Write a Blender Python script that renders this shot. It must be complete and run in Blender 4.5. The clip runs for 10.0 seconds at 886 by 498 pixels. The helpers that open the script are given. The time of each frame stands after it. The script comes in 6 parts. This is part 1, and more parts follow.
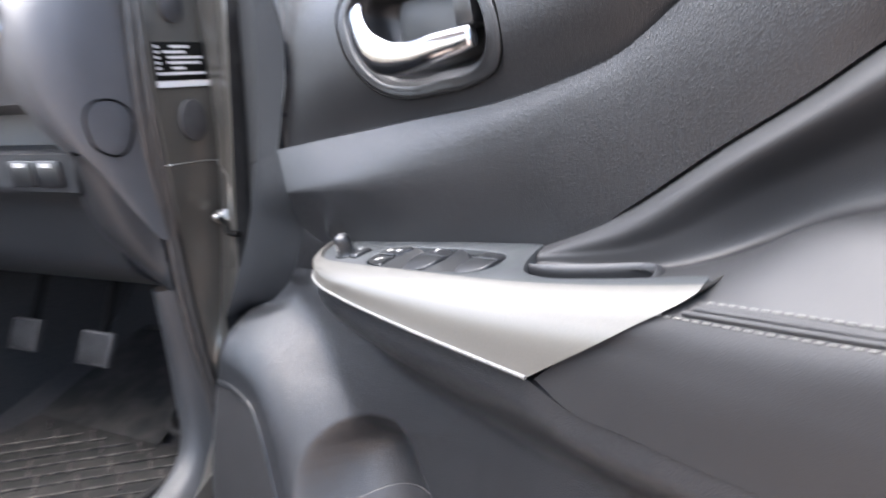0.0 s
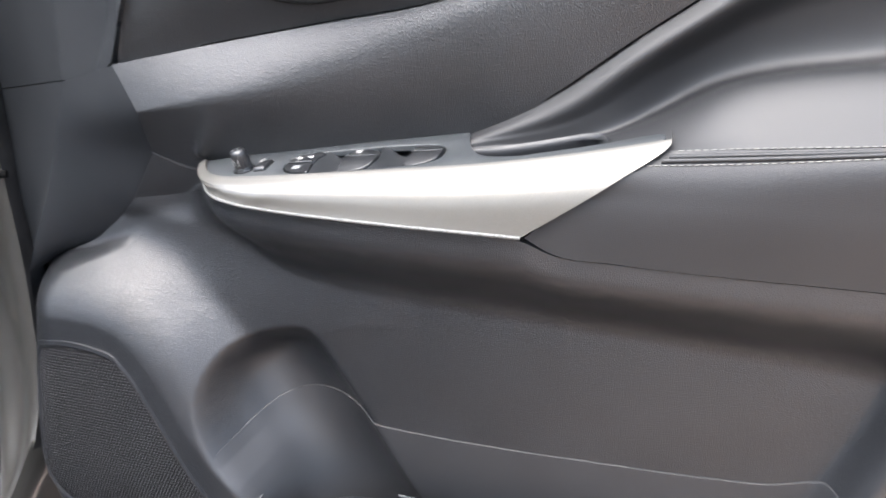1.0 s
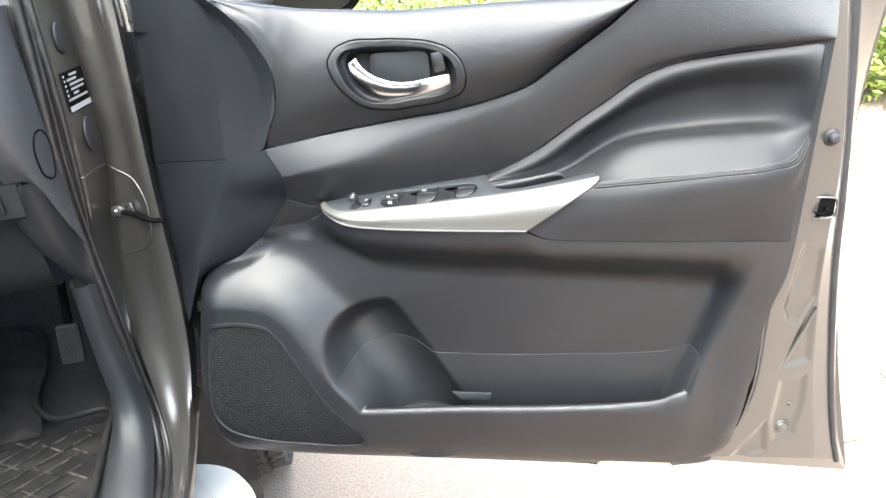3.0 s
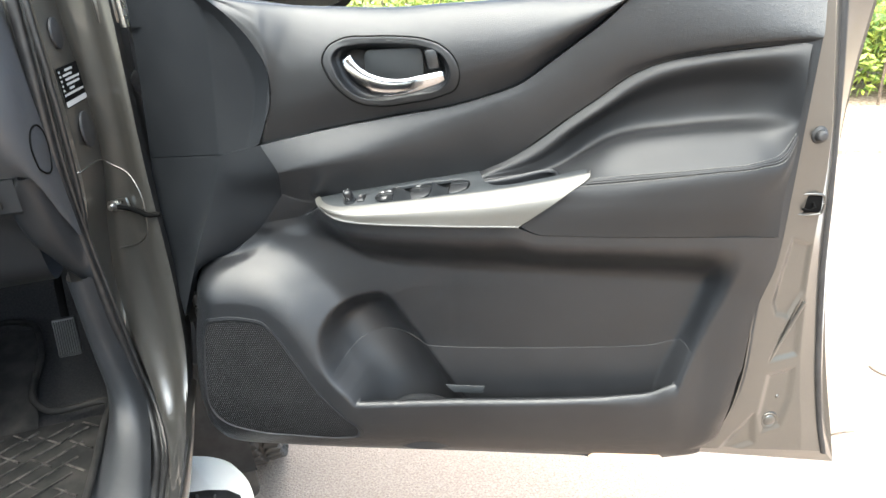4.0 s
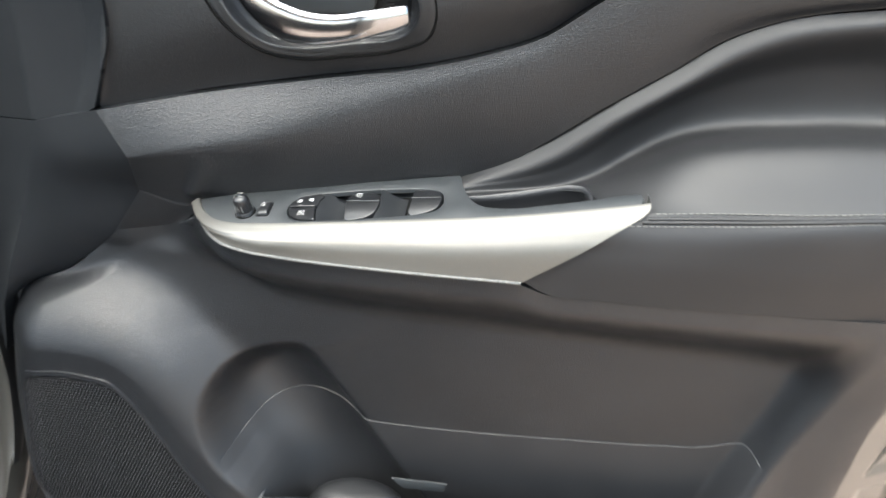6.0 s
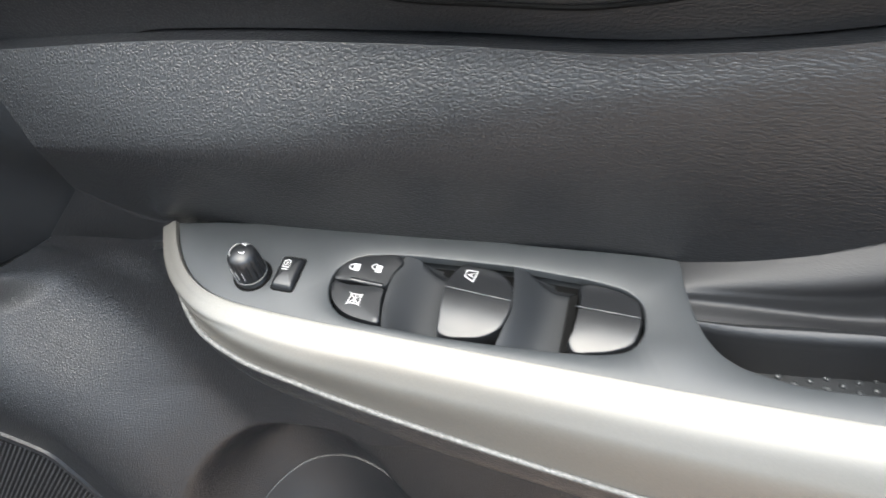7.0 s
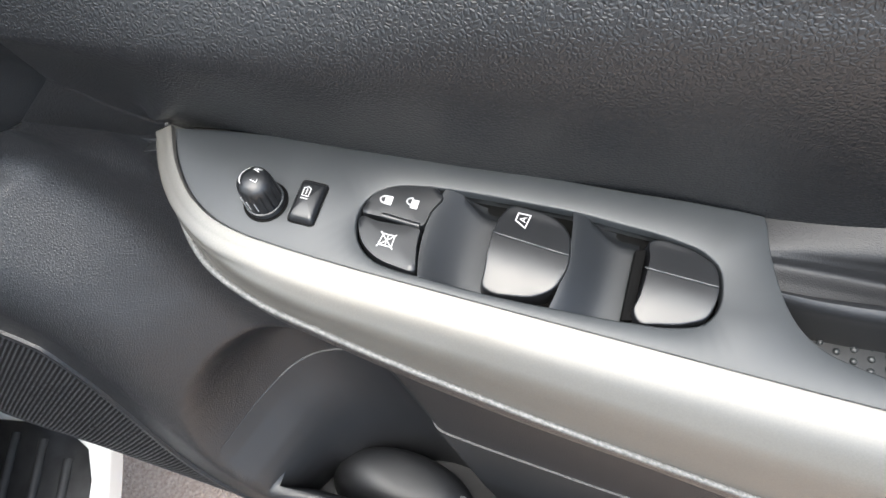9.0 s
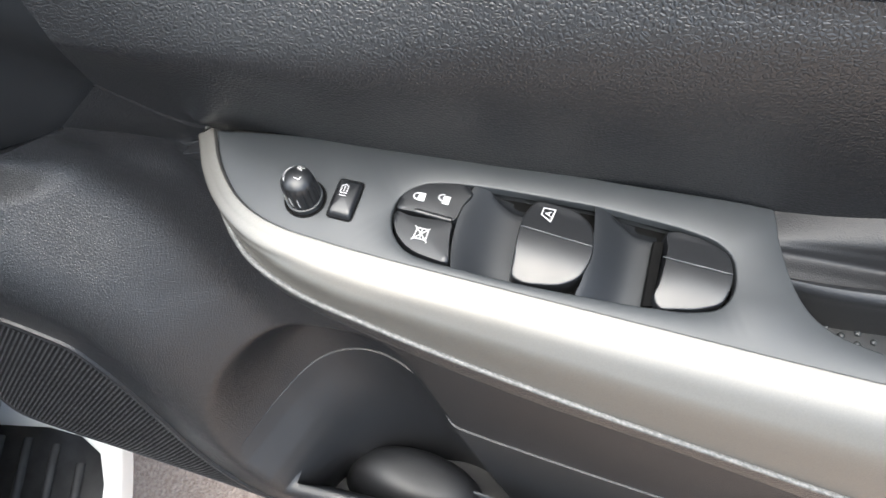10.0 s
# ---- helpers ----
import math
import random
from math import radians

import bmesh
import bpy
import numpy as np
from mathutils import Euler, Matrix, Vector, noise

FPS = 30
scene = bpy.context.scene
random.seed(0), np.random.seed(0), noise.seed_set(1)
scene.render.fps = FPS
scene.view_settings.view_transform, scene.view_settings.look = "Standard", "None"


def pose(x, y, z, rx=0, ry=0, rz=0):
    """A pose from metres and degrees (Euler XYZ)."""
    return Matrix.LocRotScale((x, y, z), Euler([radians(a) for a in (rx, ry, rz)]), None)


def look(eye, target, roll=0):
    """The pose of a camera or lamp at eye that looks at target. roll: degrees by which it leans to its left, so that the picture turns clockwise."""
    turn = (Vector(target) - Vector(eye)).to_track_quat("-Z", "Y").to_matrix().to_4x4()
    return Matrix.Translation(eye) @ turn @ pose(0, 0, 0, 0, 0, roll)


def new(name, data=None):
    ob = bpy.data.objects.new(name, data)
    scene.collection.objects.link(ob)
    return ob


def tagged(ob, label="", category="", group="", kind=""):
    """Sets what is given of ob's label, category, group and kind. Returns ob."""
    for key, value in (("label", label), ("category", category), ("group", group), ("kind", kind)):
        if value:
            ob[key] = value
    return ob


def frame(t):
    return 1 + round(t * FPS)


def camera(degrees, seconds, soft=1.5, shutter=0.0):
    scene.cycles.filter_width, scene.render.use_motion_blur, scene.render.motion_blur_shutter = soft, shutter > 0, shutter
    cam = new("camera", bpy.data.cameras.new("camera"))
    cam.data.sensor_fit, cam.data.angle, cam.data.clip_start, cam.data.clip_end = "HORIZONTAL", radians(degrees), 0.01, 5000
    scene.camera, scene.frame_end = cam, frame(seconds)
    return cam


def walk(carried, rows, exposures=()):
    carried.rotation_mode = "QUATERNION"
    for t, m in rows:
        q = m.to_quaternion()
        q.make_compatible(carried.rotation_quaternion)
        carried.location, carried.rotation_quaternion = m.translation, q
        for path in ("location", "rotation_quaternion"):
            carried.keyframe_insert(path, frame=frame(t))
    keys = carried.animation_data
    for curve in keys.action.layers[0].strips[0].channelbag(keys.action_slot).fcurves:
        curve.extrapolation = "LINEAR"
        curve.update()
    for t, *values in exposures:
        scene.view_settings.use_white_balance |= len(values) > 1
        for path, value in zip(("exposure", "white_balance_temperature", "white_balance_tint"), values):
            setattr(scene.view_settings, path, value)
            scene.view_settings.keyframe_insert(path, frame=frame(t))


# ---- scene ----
cam = camera(65.7, 10.0, soft=1.5, shutter=0.3)
PATH = [
    (0, (0.835, -0.332, 1.108), (-0.637, 0.931, 0.621), -3.5),
    (0.5, (0.671, -0.417, 1.076), (-0.081, 1.319, 0.43), -3.4),
    (1, (0.669, -0.513, 1.119), (0.072, 1.233, 0.347), -2.6),
    (1.5, (0.643, -0.726, 1.191), (0.159, 1.082, 0.486), -3.6),
    (2, (0.608, -0.872, 1.254), (0.253, 0.934, 0.471), -5.0),
    (2.5, (0.613, -0.936, 1.296), (0.272, 0.861, 0.487), -5.0),
    (4, (0.622, -0.967, 1.326), (0.299, 0.819, 0.485), -4.7),
    (4.5, (0.625, -0.966, 1.325), (0.302, 0.821, 0.487), -4.5),
    (5, (0.618, -0.944, 1.316), (0.296, 0.845, 0.481), -4.4),
    (5.2, (0.621, -0.912, 1.305), (0.299, 0.879, 0.475), -4.2),
    (6.3, (0.543, -0.396, 1.24), (0.307, 1.224, 0.091), 1.6),
    (6.5, (0.527, -0.318, 1.227), (0.205, 1.23, 0.002), 0.8),
    (7, (0.454, -0.202, 1.206), (0.107, 1.193, -0.184), 3.0),
    (7.5, (0.416, -0.158, 1.195), (0.125, 1.031, -0.386), 5.5),
    (8, (0.411, -0.144, 1.196), (0.185, 0.945, -0.467), 7.2),
    (8.5, (0.408, -0.145, 1.196), (0.223, 0.928, -0.482), 9.0),
    (9, (0.41, -0.147, 1.198), (0.232, 0.916, -0.486), 9.3),
    (9.5, (0.413, -0.15, 1.204), (0.239, 0.913, -0.48), 9.3),
    (10, (0.398, -0.169, 1.208), (0.231, 0.929, -0.455), 9.7),
]
EXPOSURES = [(0, 3.15, 6250, 12), (0.5, 2.85, 6300, 13), (1, 2.95, 6350, 10), (1.5, 3.5, 6380, 8), (2.5, 3.27, 6350, 6), (4, 2.8, 6470, 1), (5, 2.7, 6470, 1), (6.5, 2.42, 6470, 4), (7.5, 2.35, 6420, 5), (9, 2.28, 6390, 6), (10, 2.28, 6390, 6)]
walk(cam, [(t, look(e, g, r)) for t, e, g, r in PATH], EXPOSURES)

from mathutils.bvhtree import BVHTree

# ---------------------------------------------------------------- world and light
SUN_EL, SUN_AZ = 65.0, 200.0
world = bpy.data.worlds.new("sky")
scene.world = world
world.use_nodes = True
wn = world.node_tree.nodes
sky = wn.new("ShaderNodeTexSky")
sky.sky_type = "NISHITA"
sky.sun_disc = False
sky.sun_elevation, sky.sun_rotation = radians(SUN_EL), radians(SUN_AZ)
sky.dust_density, sky.air_density, sky.ozone_density = 4.0, 1.0, 1.0
haze = wn.new("ShaderNodeHueSaturation")
haze.inputs["Saturation"].default_value = 0.85
world.node_tree.links.new(sky.outputs[0], haze.inputs["Color"])
world.node_tree.links.new(haze.outputs[0], wn["Background"].inputs[0])
wn["Background"].inputs[1].default_value = 0.15

sun_data = bpy.data.lights.new("sun", "SUN")
sun_data.energy, sun_data.angle, sun_data.color = 2.05, radians(80), (1.0, 0.995, 0.99)
sun = new("sun", sun_data)
sun_way = Vector((math.sin(radians(SUN_AZ)) * math.cos(radians(SUN_EL)), math.cos(radians(SUN_AZ)) * math.cos(radians(SUN_EL)), math.sin(radians(SUN_EL))))
sun.matrix_world = look(sun_way * 20, (0, 0, 0))


# ---------------------------------------------------------------- materials
def mat(name, color, rough=0.5, metal=0.0, spec=0.5, coat=0.0):
    m = bpy.data.materials.new(name)
    m.use_nodes = True
    b = m.node_tree.nodes["Principled BSDF"]
    b.inputs["Base Color"].default_value = (*color, 1)
    b.inputs["Roughness"].default_value = rough
    b.inputs["Metallic"].default_value = metal
    b.inputs["Specular IOR Level"].default_value = spec
    if coat:
        b.inputs["Coat Weight"].default_value = coat
        b.inputs["Coat Roughness"].default_value = 0.06
    return m


def node(m, kind, **values):
    n = m.node_tree.nodes.new(kind)
    for key, value in values.items():
        n.inputs[key.replace("_", " ")].default_value = value
    return n


def wire(m, a, b):
    m.node_tree.links.new(a, b)


def coords(m, scale=(1, 1, 1)):
    tc = m.node_tree.nodes.new("ShaderNodeTexCoord")
    mp = m.node_tree.nodes.new("ShaderNodeMapping")
    mp.inputs["Scale"].default_value = scale
    wire(m, tc.outputs["Object"], mp.inputs["Vector"])
    return mp.outputs["Vector"]


def bsdf(m):
    return m.node_tree.nodes["Principled BSDF"]


def tint(m, color_a, color_b, scale, low=0.35, high=0.65, detail=4.0):
    """Base colour that wanders between two tones."""
    v = coords(m)
    n = node(m, "ShaderNodeTexNoise", Scale=scale, Detail=detail)
    wire(m, v, n.inputs["Vector"])
    r = m.node_tree.nodes.new("ShaderNodeValToRGB")
    r.color_ramp.elements[0].position, r.color_ramp.elements[1].position = low, high
    r.color_ramp.elements[0].color, r.color_ramp.elements[1].color = (*color_a, 1), (*color_b, 1)
    wire(m, n.outputs["Fac"], r.inputs["Fac"])
    wire(m, r.outputs["Color"], bsdf(m).inputs["Base Color"])
    return n


def rough_wander(m, low, high, scale):
    v = coords(m)
    n = node(m, "ShaderNodeTexNoise", Scale=scale, Detail=5.0)
    wire(m, v, n.inputs["Vector"])
    mr = node(m, "ShaderNodeMapRange", From_Min=0.3, From_Max=0.7, To_Min=low, To_Max=high)
    wire(m, n.outputs["Fac"], mr.inputs["Value"])
    wire(m, mr.outputs["Result"], bsdf(m).inputs["Roughness"])


def grain(m, scale, strength, depth=0.0004, fine=0.3, stretch=(1, 1, 1)):
    """Leather-like relief: bent cells with soft valleys, and fine noise on top."""
    v = coords(m, stretch)
    warp = node(m, "ShaderNodeTexNoise", Scale=scale * 0.6, Detail=2.0)
    wire(m, v, warp.inputs["Vector"])
    mix = m.node_tree.nodes.new("ShaderNodeMixRGB")
    mix.blend_type = "LINEAR_LIGHT"
    mix.inputs["Fac"].default_value = 0.6 / scale
    wire(m, v, mix.inputs["Color1"])
    wire(m, warp.outputs["Color"], mix.inputs["Color2"])
    vo = m.node_tree.nodes.new("ShaderNodeTexVoronoi")
    vo.feature = "DISTANCE_TO_EDGE"
    vo.inputs["Scale"].default_value = scale
    wire(m, mix.outputs["Color"], vo.inputs["Vector"])
    cell = node(m, "ShaderNodeMapRange", From_Min=0.02, From_Max=0.32, To_Min=0.0, To_Max=1.0)
    cell.interpolation_type = "SMOOTHSTEP"
    wire(m, vo.outputs["Distance"], cell.inputs["Value"])
    no = node(m, "ShaderNodeTexNoise", Scale=scale * 2.2, Detail=3.0)
    wire(m, v, no.inputs["Vector"])
    ma = m.node_tree.nodes.new("ShaderNodeMath")
    ma.operation = "MULTIPLY_ADD"
    ma.inputs[1].default_value = fine
    wire(m, no.outputs["Fac"], ma.inputs[0])
    wire(m, cell.outputs["Result"], ma.inputs[2])
    bp = node(m, "ShaderNodeBump", Strength=strength, Distance=depth)
    wire(m, ma.outputs["Value"], bp.inputs["Height"])
    wire(m, bp.outputs["Normal"], bsdf(m).inputs["Normal"])


GRAINED = mat("grained_plastic", (0.012, 0.0125, 0.0138), 0.35)
tint(GRAINED, (0.0068, 0.0074, 0.0086), (0.0095, 0.0102, 0.0116), 9)
grain(GRAINED, 560, 0.38, 0.00045)
COWL = mat("cowl_plastic", (0.018, 0.02, 0.023), 0.62, spec=0.2)
tint(COWL, (0.0045, 0.0056, 0.0072), (0.007, 0.0082, 0.0098), 12)
grain(COWL, 900, 0.35, 0.0002)
PADDED = mat("padded_leatherette", (0.022, 0.022, 0.023), 0.54, spec=0.38)
tint(PADDED, (0.0078, 0.0081, 0.009), (0.0108, 0.0111, 0.0121), 7)
grain(PADDED, 800, 0.25, 0.0002)
POCKET = mat("pocket_plastic", (0.02, 0.0205, 0.022), 0.5)
tint(POCKET, (0.008, 0.0085, 0.0098), (0.011, 0.0116, 0.013), 15)
grain(POCKET, 1100, 0.3, 0.00015)
SILVER = mat("champagne_silver_paint", (0.42, 0.41, 0.385), 0.4, 0.6, coat=0.1)
tint(SILVER, (0.103, 0.099, 0.090), (0.119, 0.114, 0.104), 1400, 0.3, 0.7, 2)
LIP = mat("grey_textured_lip", (0.17, 0.17, 0.165), 0.6, 0.3)
tint(LIP, (0.055, 0.055, 0.053), (0.12, 0.12, 0.116), 700, 0.35, 0.65, 3)
SATIN = mat("satin_charcoal_plastic", (0.05, 0.053, 0.056), 0.46)
tint(SATIN, (0.018, 0.0205, 0.0225), (0.0225, 0.025, 0.027), 30)
grain(SATIN, 2600, 0.12, 0.0001)
# plate plastic darkened for the shade in the finger scoops and pull cup
SATIN_SHADED = mat("shaded_satin_plastic", (0.018, 0.019, 0.021), 0.33, 0.0, 0.5)
tint(SATIN_SHADED, (0.008, 0.009, 0.010), (0.011, 0.012, 0.0135), 40)
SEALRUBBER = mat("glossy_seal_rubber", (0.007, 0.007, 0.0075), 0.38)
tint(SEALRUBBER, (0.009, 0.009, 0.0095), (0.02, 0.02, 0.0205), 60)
SWITCH = mat("switch_plastic", (0.008, 0.0085, 0.0095), 0.33)
grain(SWITCH, 2600, 0.1, 0.0001)
rough_wander(SWITCH, 0.29, 0.38, 60)
BLACK = mat("black_gap", (0.004, 0.004, 0.004), 0.9, spec=0.05)
RUBBER = mat("black_rubber", (0.014, 0.014, 0.015), 0.6)
tint(RUBBER, (0.01, 0.01, 0.011), (0.02, 0.02, 0.021), 40)
CHROME = mat("chrome", (0.36, 0.36, 0.37), 0.15, 1.0)
STEEL = mat("zinc_steel", (0.34, 0.335, 0.32), 0.3, 1.0)
rough_wander(STEEL, 0.2, 0.45, 90)
PAINT = mat("bronze_grey_metallic_paint", (0.2, 0.19, 0.175), 0.32, 0.6, coat=0.8)
tint(PAINT, (0.060, 0.058, 0.053), (0.084, 0.081, 0.074), 1600, 0.3, 0.7, 2)
WHITE = mat("white_print", (0.36, 0.36, 0.36), 0.7, spec=0.3)
THREAD = mat("pale_thread", (0.10, 0.098, 0.092), 0.85)
# cabin plastic, tone raised for the daylight on the dashboard
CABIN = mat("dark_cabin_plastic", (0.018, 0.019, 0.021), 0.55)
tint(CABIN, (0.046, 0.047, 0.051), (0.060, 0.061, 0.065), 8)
grain(CABIN, 700, 0.35, 0.0003)
# the same plastic darkened for shade: kick panel, knee panel, lower dash
CABIN_SHADED = mat("shaded_cabin_plastic", (0.01, 0.011, 0.012), 0.5)
tint(CABIN_SHADED, (0.0105, 0.0117, 0.0138), (0.0155, 0.0167, 0.0188), 8)
grain(CABIN_SHADED, 700, 0.35, 0.0003)
HEADLINER = mat("pale_headliner_cloth", (0.5, 0.49, 0.47), 0.95)
tint(HEADLINER, (0.44, 0.43, 0.41), (0.52, 0.51, 0.49), 40)
CARPET = mat("dark_carpet", (0.012, 0.012, 0.013), 0.95)
tint(CARPET, (0.008, 0.008, 0.009), (0.022, 0.021, 0.02), 260)
MATRUBBER = mat("rubber_floor_mat", (0.02, 0.019, 0.018), 0.8, spec=0.15)
tint(MATRUBBER, (0.009, 0.009, 0.009), (0.026, 0.024, 0.022), 22, 0.4, 0.75, 8)
MATRIB = mat("dusty_mat_ribs", (0.04, 0.035, 0.031), 0.8, spec=0.2)
tint(MATRIB, (0.014, 0.013, 0.012), (0.075, 0.068, 0.061), 45, 0.4, 0.7, 8)
TYRE = mat("dusty_tyre_rubber", (0.04, 0.036, 0.032), 0.85)
tint(TYRE, (0.026, 0.023, 0.021), (0.075, 0.064, 0.054), 18, 0.35, 0.7, 6)
STEPMETAL = mat("pale_step_paint", (0.78, 0.78, 0.76), 0.4, 0.2)
rough_wander(STEPMETAL, 0.28, 0.45, 50)
AMBER = mat("amber_lens", (0.75, 0.5, 0.32), 0.15)

GRILLE = mat("speaker_mesh", (0.004, 0.004, 0.0045), 0.8, spec=0.12)
tint(GRILLE, (0.003, 0.003, 0.0034), (0.005, 0.005, 0.0055), 30)
STUD = mat("speaker_studs", (0.03, 0.031, 0.033), 0.42)
tint(STUD, (0.008, 0.0088, 0.0102), (0.012, 0.013, 0.015), 20)

GROUND = mat("exposed_aggregate_paving", (0.45, 0.34, 0.27), 0.85)
tint(GROUND, (0.232, 0.170, 0.130), (0.37, 0.29, 0.232), 160, 0.3, 0.7, 6)
grain(GROUND, 120, 0.6, 0.003)
CONCRETE = mat("pale_concrete", (0.62, 0.6, 0.56), 0.85)
tint(CONCRETE, (0.36, 0.345, 0.32), (0.46, 0.445, 0.415), 14, 0.3, 0.7, 8)
SOIL = mat("garden_soil", (0.22, 0.16, 0.11), 0.95)
tint(SOIL, (0.12, 0.085, 0.055), (0.36, 0.28, 0.2), 35, 0.3, 0.7, 10)
LEAF = mat("hedge_leaf", (0.1, 0.17, 0.03), 0.5)
oi = LEAF.node_tree.nodes.new("ShaderNodeNewGeometry")
lr = LEAF.node_tree.nodes.new("ShaderNodeValToRGB")
lr.color_ramp.elements[0].color, lr.color_ramp.elements[1].color = (0.05, 0.11, 0.015, 1), (0.3, 0.34, 0.05, 1)
wire(LEAF, oi.outputs["Random Per Island"], lr.inputs["Fac"])
wire(LEAF, lr.outputs["Color"], bsdf(LEAF).inputs["Base Color"])
BARK = mat("twig_bark", (0.1, 0.07, 0.05), 0.9)
tint(BARK, (0.06, 0.045, 0.03), (0.15, 0.11, 0.08), 60)


# ---------------------------------------------------------------- mesh helpers
def curve(points, n):
    """n places evenly along a smooth line through the points; travel along x counts most."""
    p = np.array(points, float)
    d = np.diff(p, axis=0)
    t = np.r_[0, np.cumsum(np.abs(d[:, 0]) + 0.35 * (np.abs(d[:, 1]) + np.abs(d[:, 2])))]
    return hermite(p, t / t[-1], np.linspace(0, 1, n))


def even(points, n, closed=False):
    """n places evenly along a smooth line by its length; closed: a loop."""
    p = np.array(points, float)
    if closed:
        p = np.vstack([p[-2:], p, p[:3]])
    t = np.r_[0, np.cumsum(np.linalg.norm(np.diff(p, axis=0), axis=1))]
    if closed:
        s = np.linspace(t[2], t[-3], n, endpoint=False)
    else:
        s = np.linspace(0, t[-1], n)
    return hermite(p, t, s)


def hermite(p, t, s):
    g = np.gradient(p, t, axis=0) if len(p) > 2 else np.repeat((p[1:] - p[:1]) / (t[1] - t[0]), 2, 0)
    i = np.clip(np.searchsorted(t, s, "right") - 1, 0, len(t) - 2)
    h = (t[i + 1] - t[i])[:, None]
    u = ((s - t[i]) / (t[i + 1] - t[i]))[:, None]
    return ((2 * u**3 - 3 * u**2 + 1) * p[i] + (u**3 - 2 * u**2 + u) * h * g[i] + (3 * u**2 - 2 * u**3) * p[i + 1] + (u**3 - u**2) * h * g[i + 1])


def loft(lines, step, sharp=()):
    """A grid of places whose rows pass through the lines (arrays of n places). sharp: the lines at which the surface folds.
    Returns the grid and the row at which each line lies."""
    k = len(lines)
    a = [np.array(x) for x in lines]
    gap = [max(1e-4, np.linalg.norm(a[i + 1] - a[i], axis=1).mean()) for i in range(k - 1)]
    tang_in, tang_out = [None] * k, [None] * k
    for i in range(k):
        if i in (0, k - 1) or i in sharp:
            tang_in[i] = (a[i] - a[i - 1]) / gap[i - 1] if i else None
            tang_out[i] = (a[i + 1] - a[i]) / gap[i] if i < k - 1 else None
        else:
            w = gap[i] / (gap[i - 1] + gap[i])
            tang_in[i] = tang_out[i] = w * (a[i] - a[i - 1]) / gap[i - 1] + (1 - w) * (a[i + 1] - a[i]) / gap[i]
    rows, marks = [], []
    for i in range(k - 1):
        marks.append(len(rows))
        m = max(1, math.ceil(np.linalg.norm(a[i + 1] - a[i], axis=1).max() / step))
        for j in range(m):
            u, h = j / m, gap[i]
            rows.append((2 * u**3 - 3 * u**2 + 1) * a[i] + (u**3 - 2 * u**2 + u) * h * tang_out[i] + (3 * u**2 - 2 * u**3) * a[i + 1] + (u**3 - u**2) * h * tang_in[i + 1])
    marks.append(len(rows))
    rows.append(a[-1])
    return np.array(rows), marks


def skirt(grid, depth, sides="tblr", out=0.0):
    """The grid with rows and columns added that turn its edges back by depth along y."""
    g = grid
    off = np.array([0, depth, 0])
    if "t" in sides:
        g = np.concatenate([g[:1] + off, g])
    if "b" in sides:
        g = np.concatenate([g, g[-1:] + off])
    if "l" in sides:
        g = np.concatenate([g[:, :1] + off, g], 1)
    if "r" in sides:
        g = np.concatenate([g, g[:, -1:] + off], 1)
    return g


def grid_mesh(name, grid, skip=None, facing=(0, -1, 0), wrap=False, sharp=45):
    r, c, _ = grid.shape
    faces = []
    cc = c if wrap else c - 1
    for i in range(r - 1):
        for j in range(cc):
            k = (j + 1) % c
            if skip is None or not skip[i, j]:
                faces.append((i * c + j, i * c + k, (i + 1) * c + k, (i + 1) * c + j))
    me = bpy.data.meshes.new(name)
    n = np.cross(grid[1:, :-1] - grid[:-1, :-1], grid[:-1, 1:] - grid[:-1, :-1]).reshape(-1, 3).sum(0)
    if n @ np.array(facing) > 0:
        faces = [f[::-1] for f in faces]
    me.from_pydata(grid.reshape(-1, 3).tolist(), [], faces)
    finish(me, sharp)
    return me


def finish(me, sharp=45):
    me.validate()
    me.polygons.foreach_set("use_smooth", [True] * len(me.polygons))
    me.update()
    if sharp:
        me.set_sharp_from_angle(angle=radians(sharp))


def join_meshes(name, meshes, sharp=45, weld=0.0):
    bm = bmesh.new()
    for m in meshes:
        bm.from_mesh(m)
        bpy.data.meshes.remove(m)
    if weld:
        bmesh.ops.remove_doubles(bm, verts=bm.verts, dist=weld)
    me = bpy.data.meshes.new(name)
    bm.to_mesh(me)
    bm.free()
    finish(me, sharp)
    return me


def part(name, me, material, parent=None, label=""):
    """One mesh object under a thing or a part."""
    if isinstance(me, bmesh.types.BMesh):
        bm, me = me, bpy.data.meshes.new(name)
        bm.to_mesh(me)
        bm.free()
        finish(me)
    if not me.materials:
        me.materials.append(material)
    ob = new(name, me)
    if parent is not None:
        ob.parent = parent
        ob.matrix_parent_inverse = parent.matrix_world.inverted()
    return tagged(ob, label) if label else ob


def thing(name, label, category, at=(0, 0, 0), kind="", group=""):
    e = new(name)
    e.empty_display_size = 0.05
    e.location = at
    bpy.context.view_layer.update()
    return tagged(e, label, category, group, kind)


def same(u, v, h):
    return (u, v, h)


def loop_normals(loop):
    p = np.array(loop, float)
    d = np.roll(p, -1, 0) - np.roll(p, 1, 0)
    n = np.c_[d[:, 1], -d[:, 0]]
    area = (p[:, 0] * np.roll(p[:, 1], -1) - p[:, 1] * np.roll(p[:, 0], -1)).sum()
    n /= np.linalg.norm(n, axis=1)[:, None] + 1e-12
    return n if area > 0 else -n


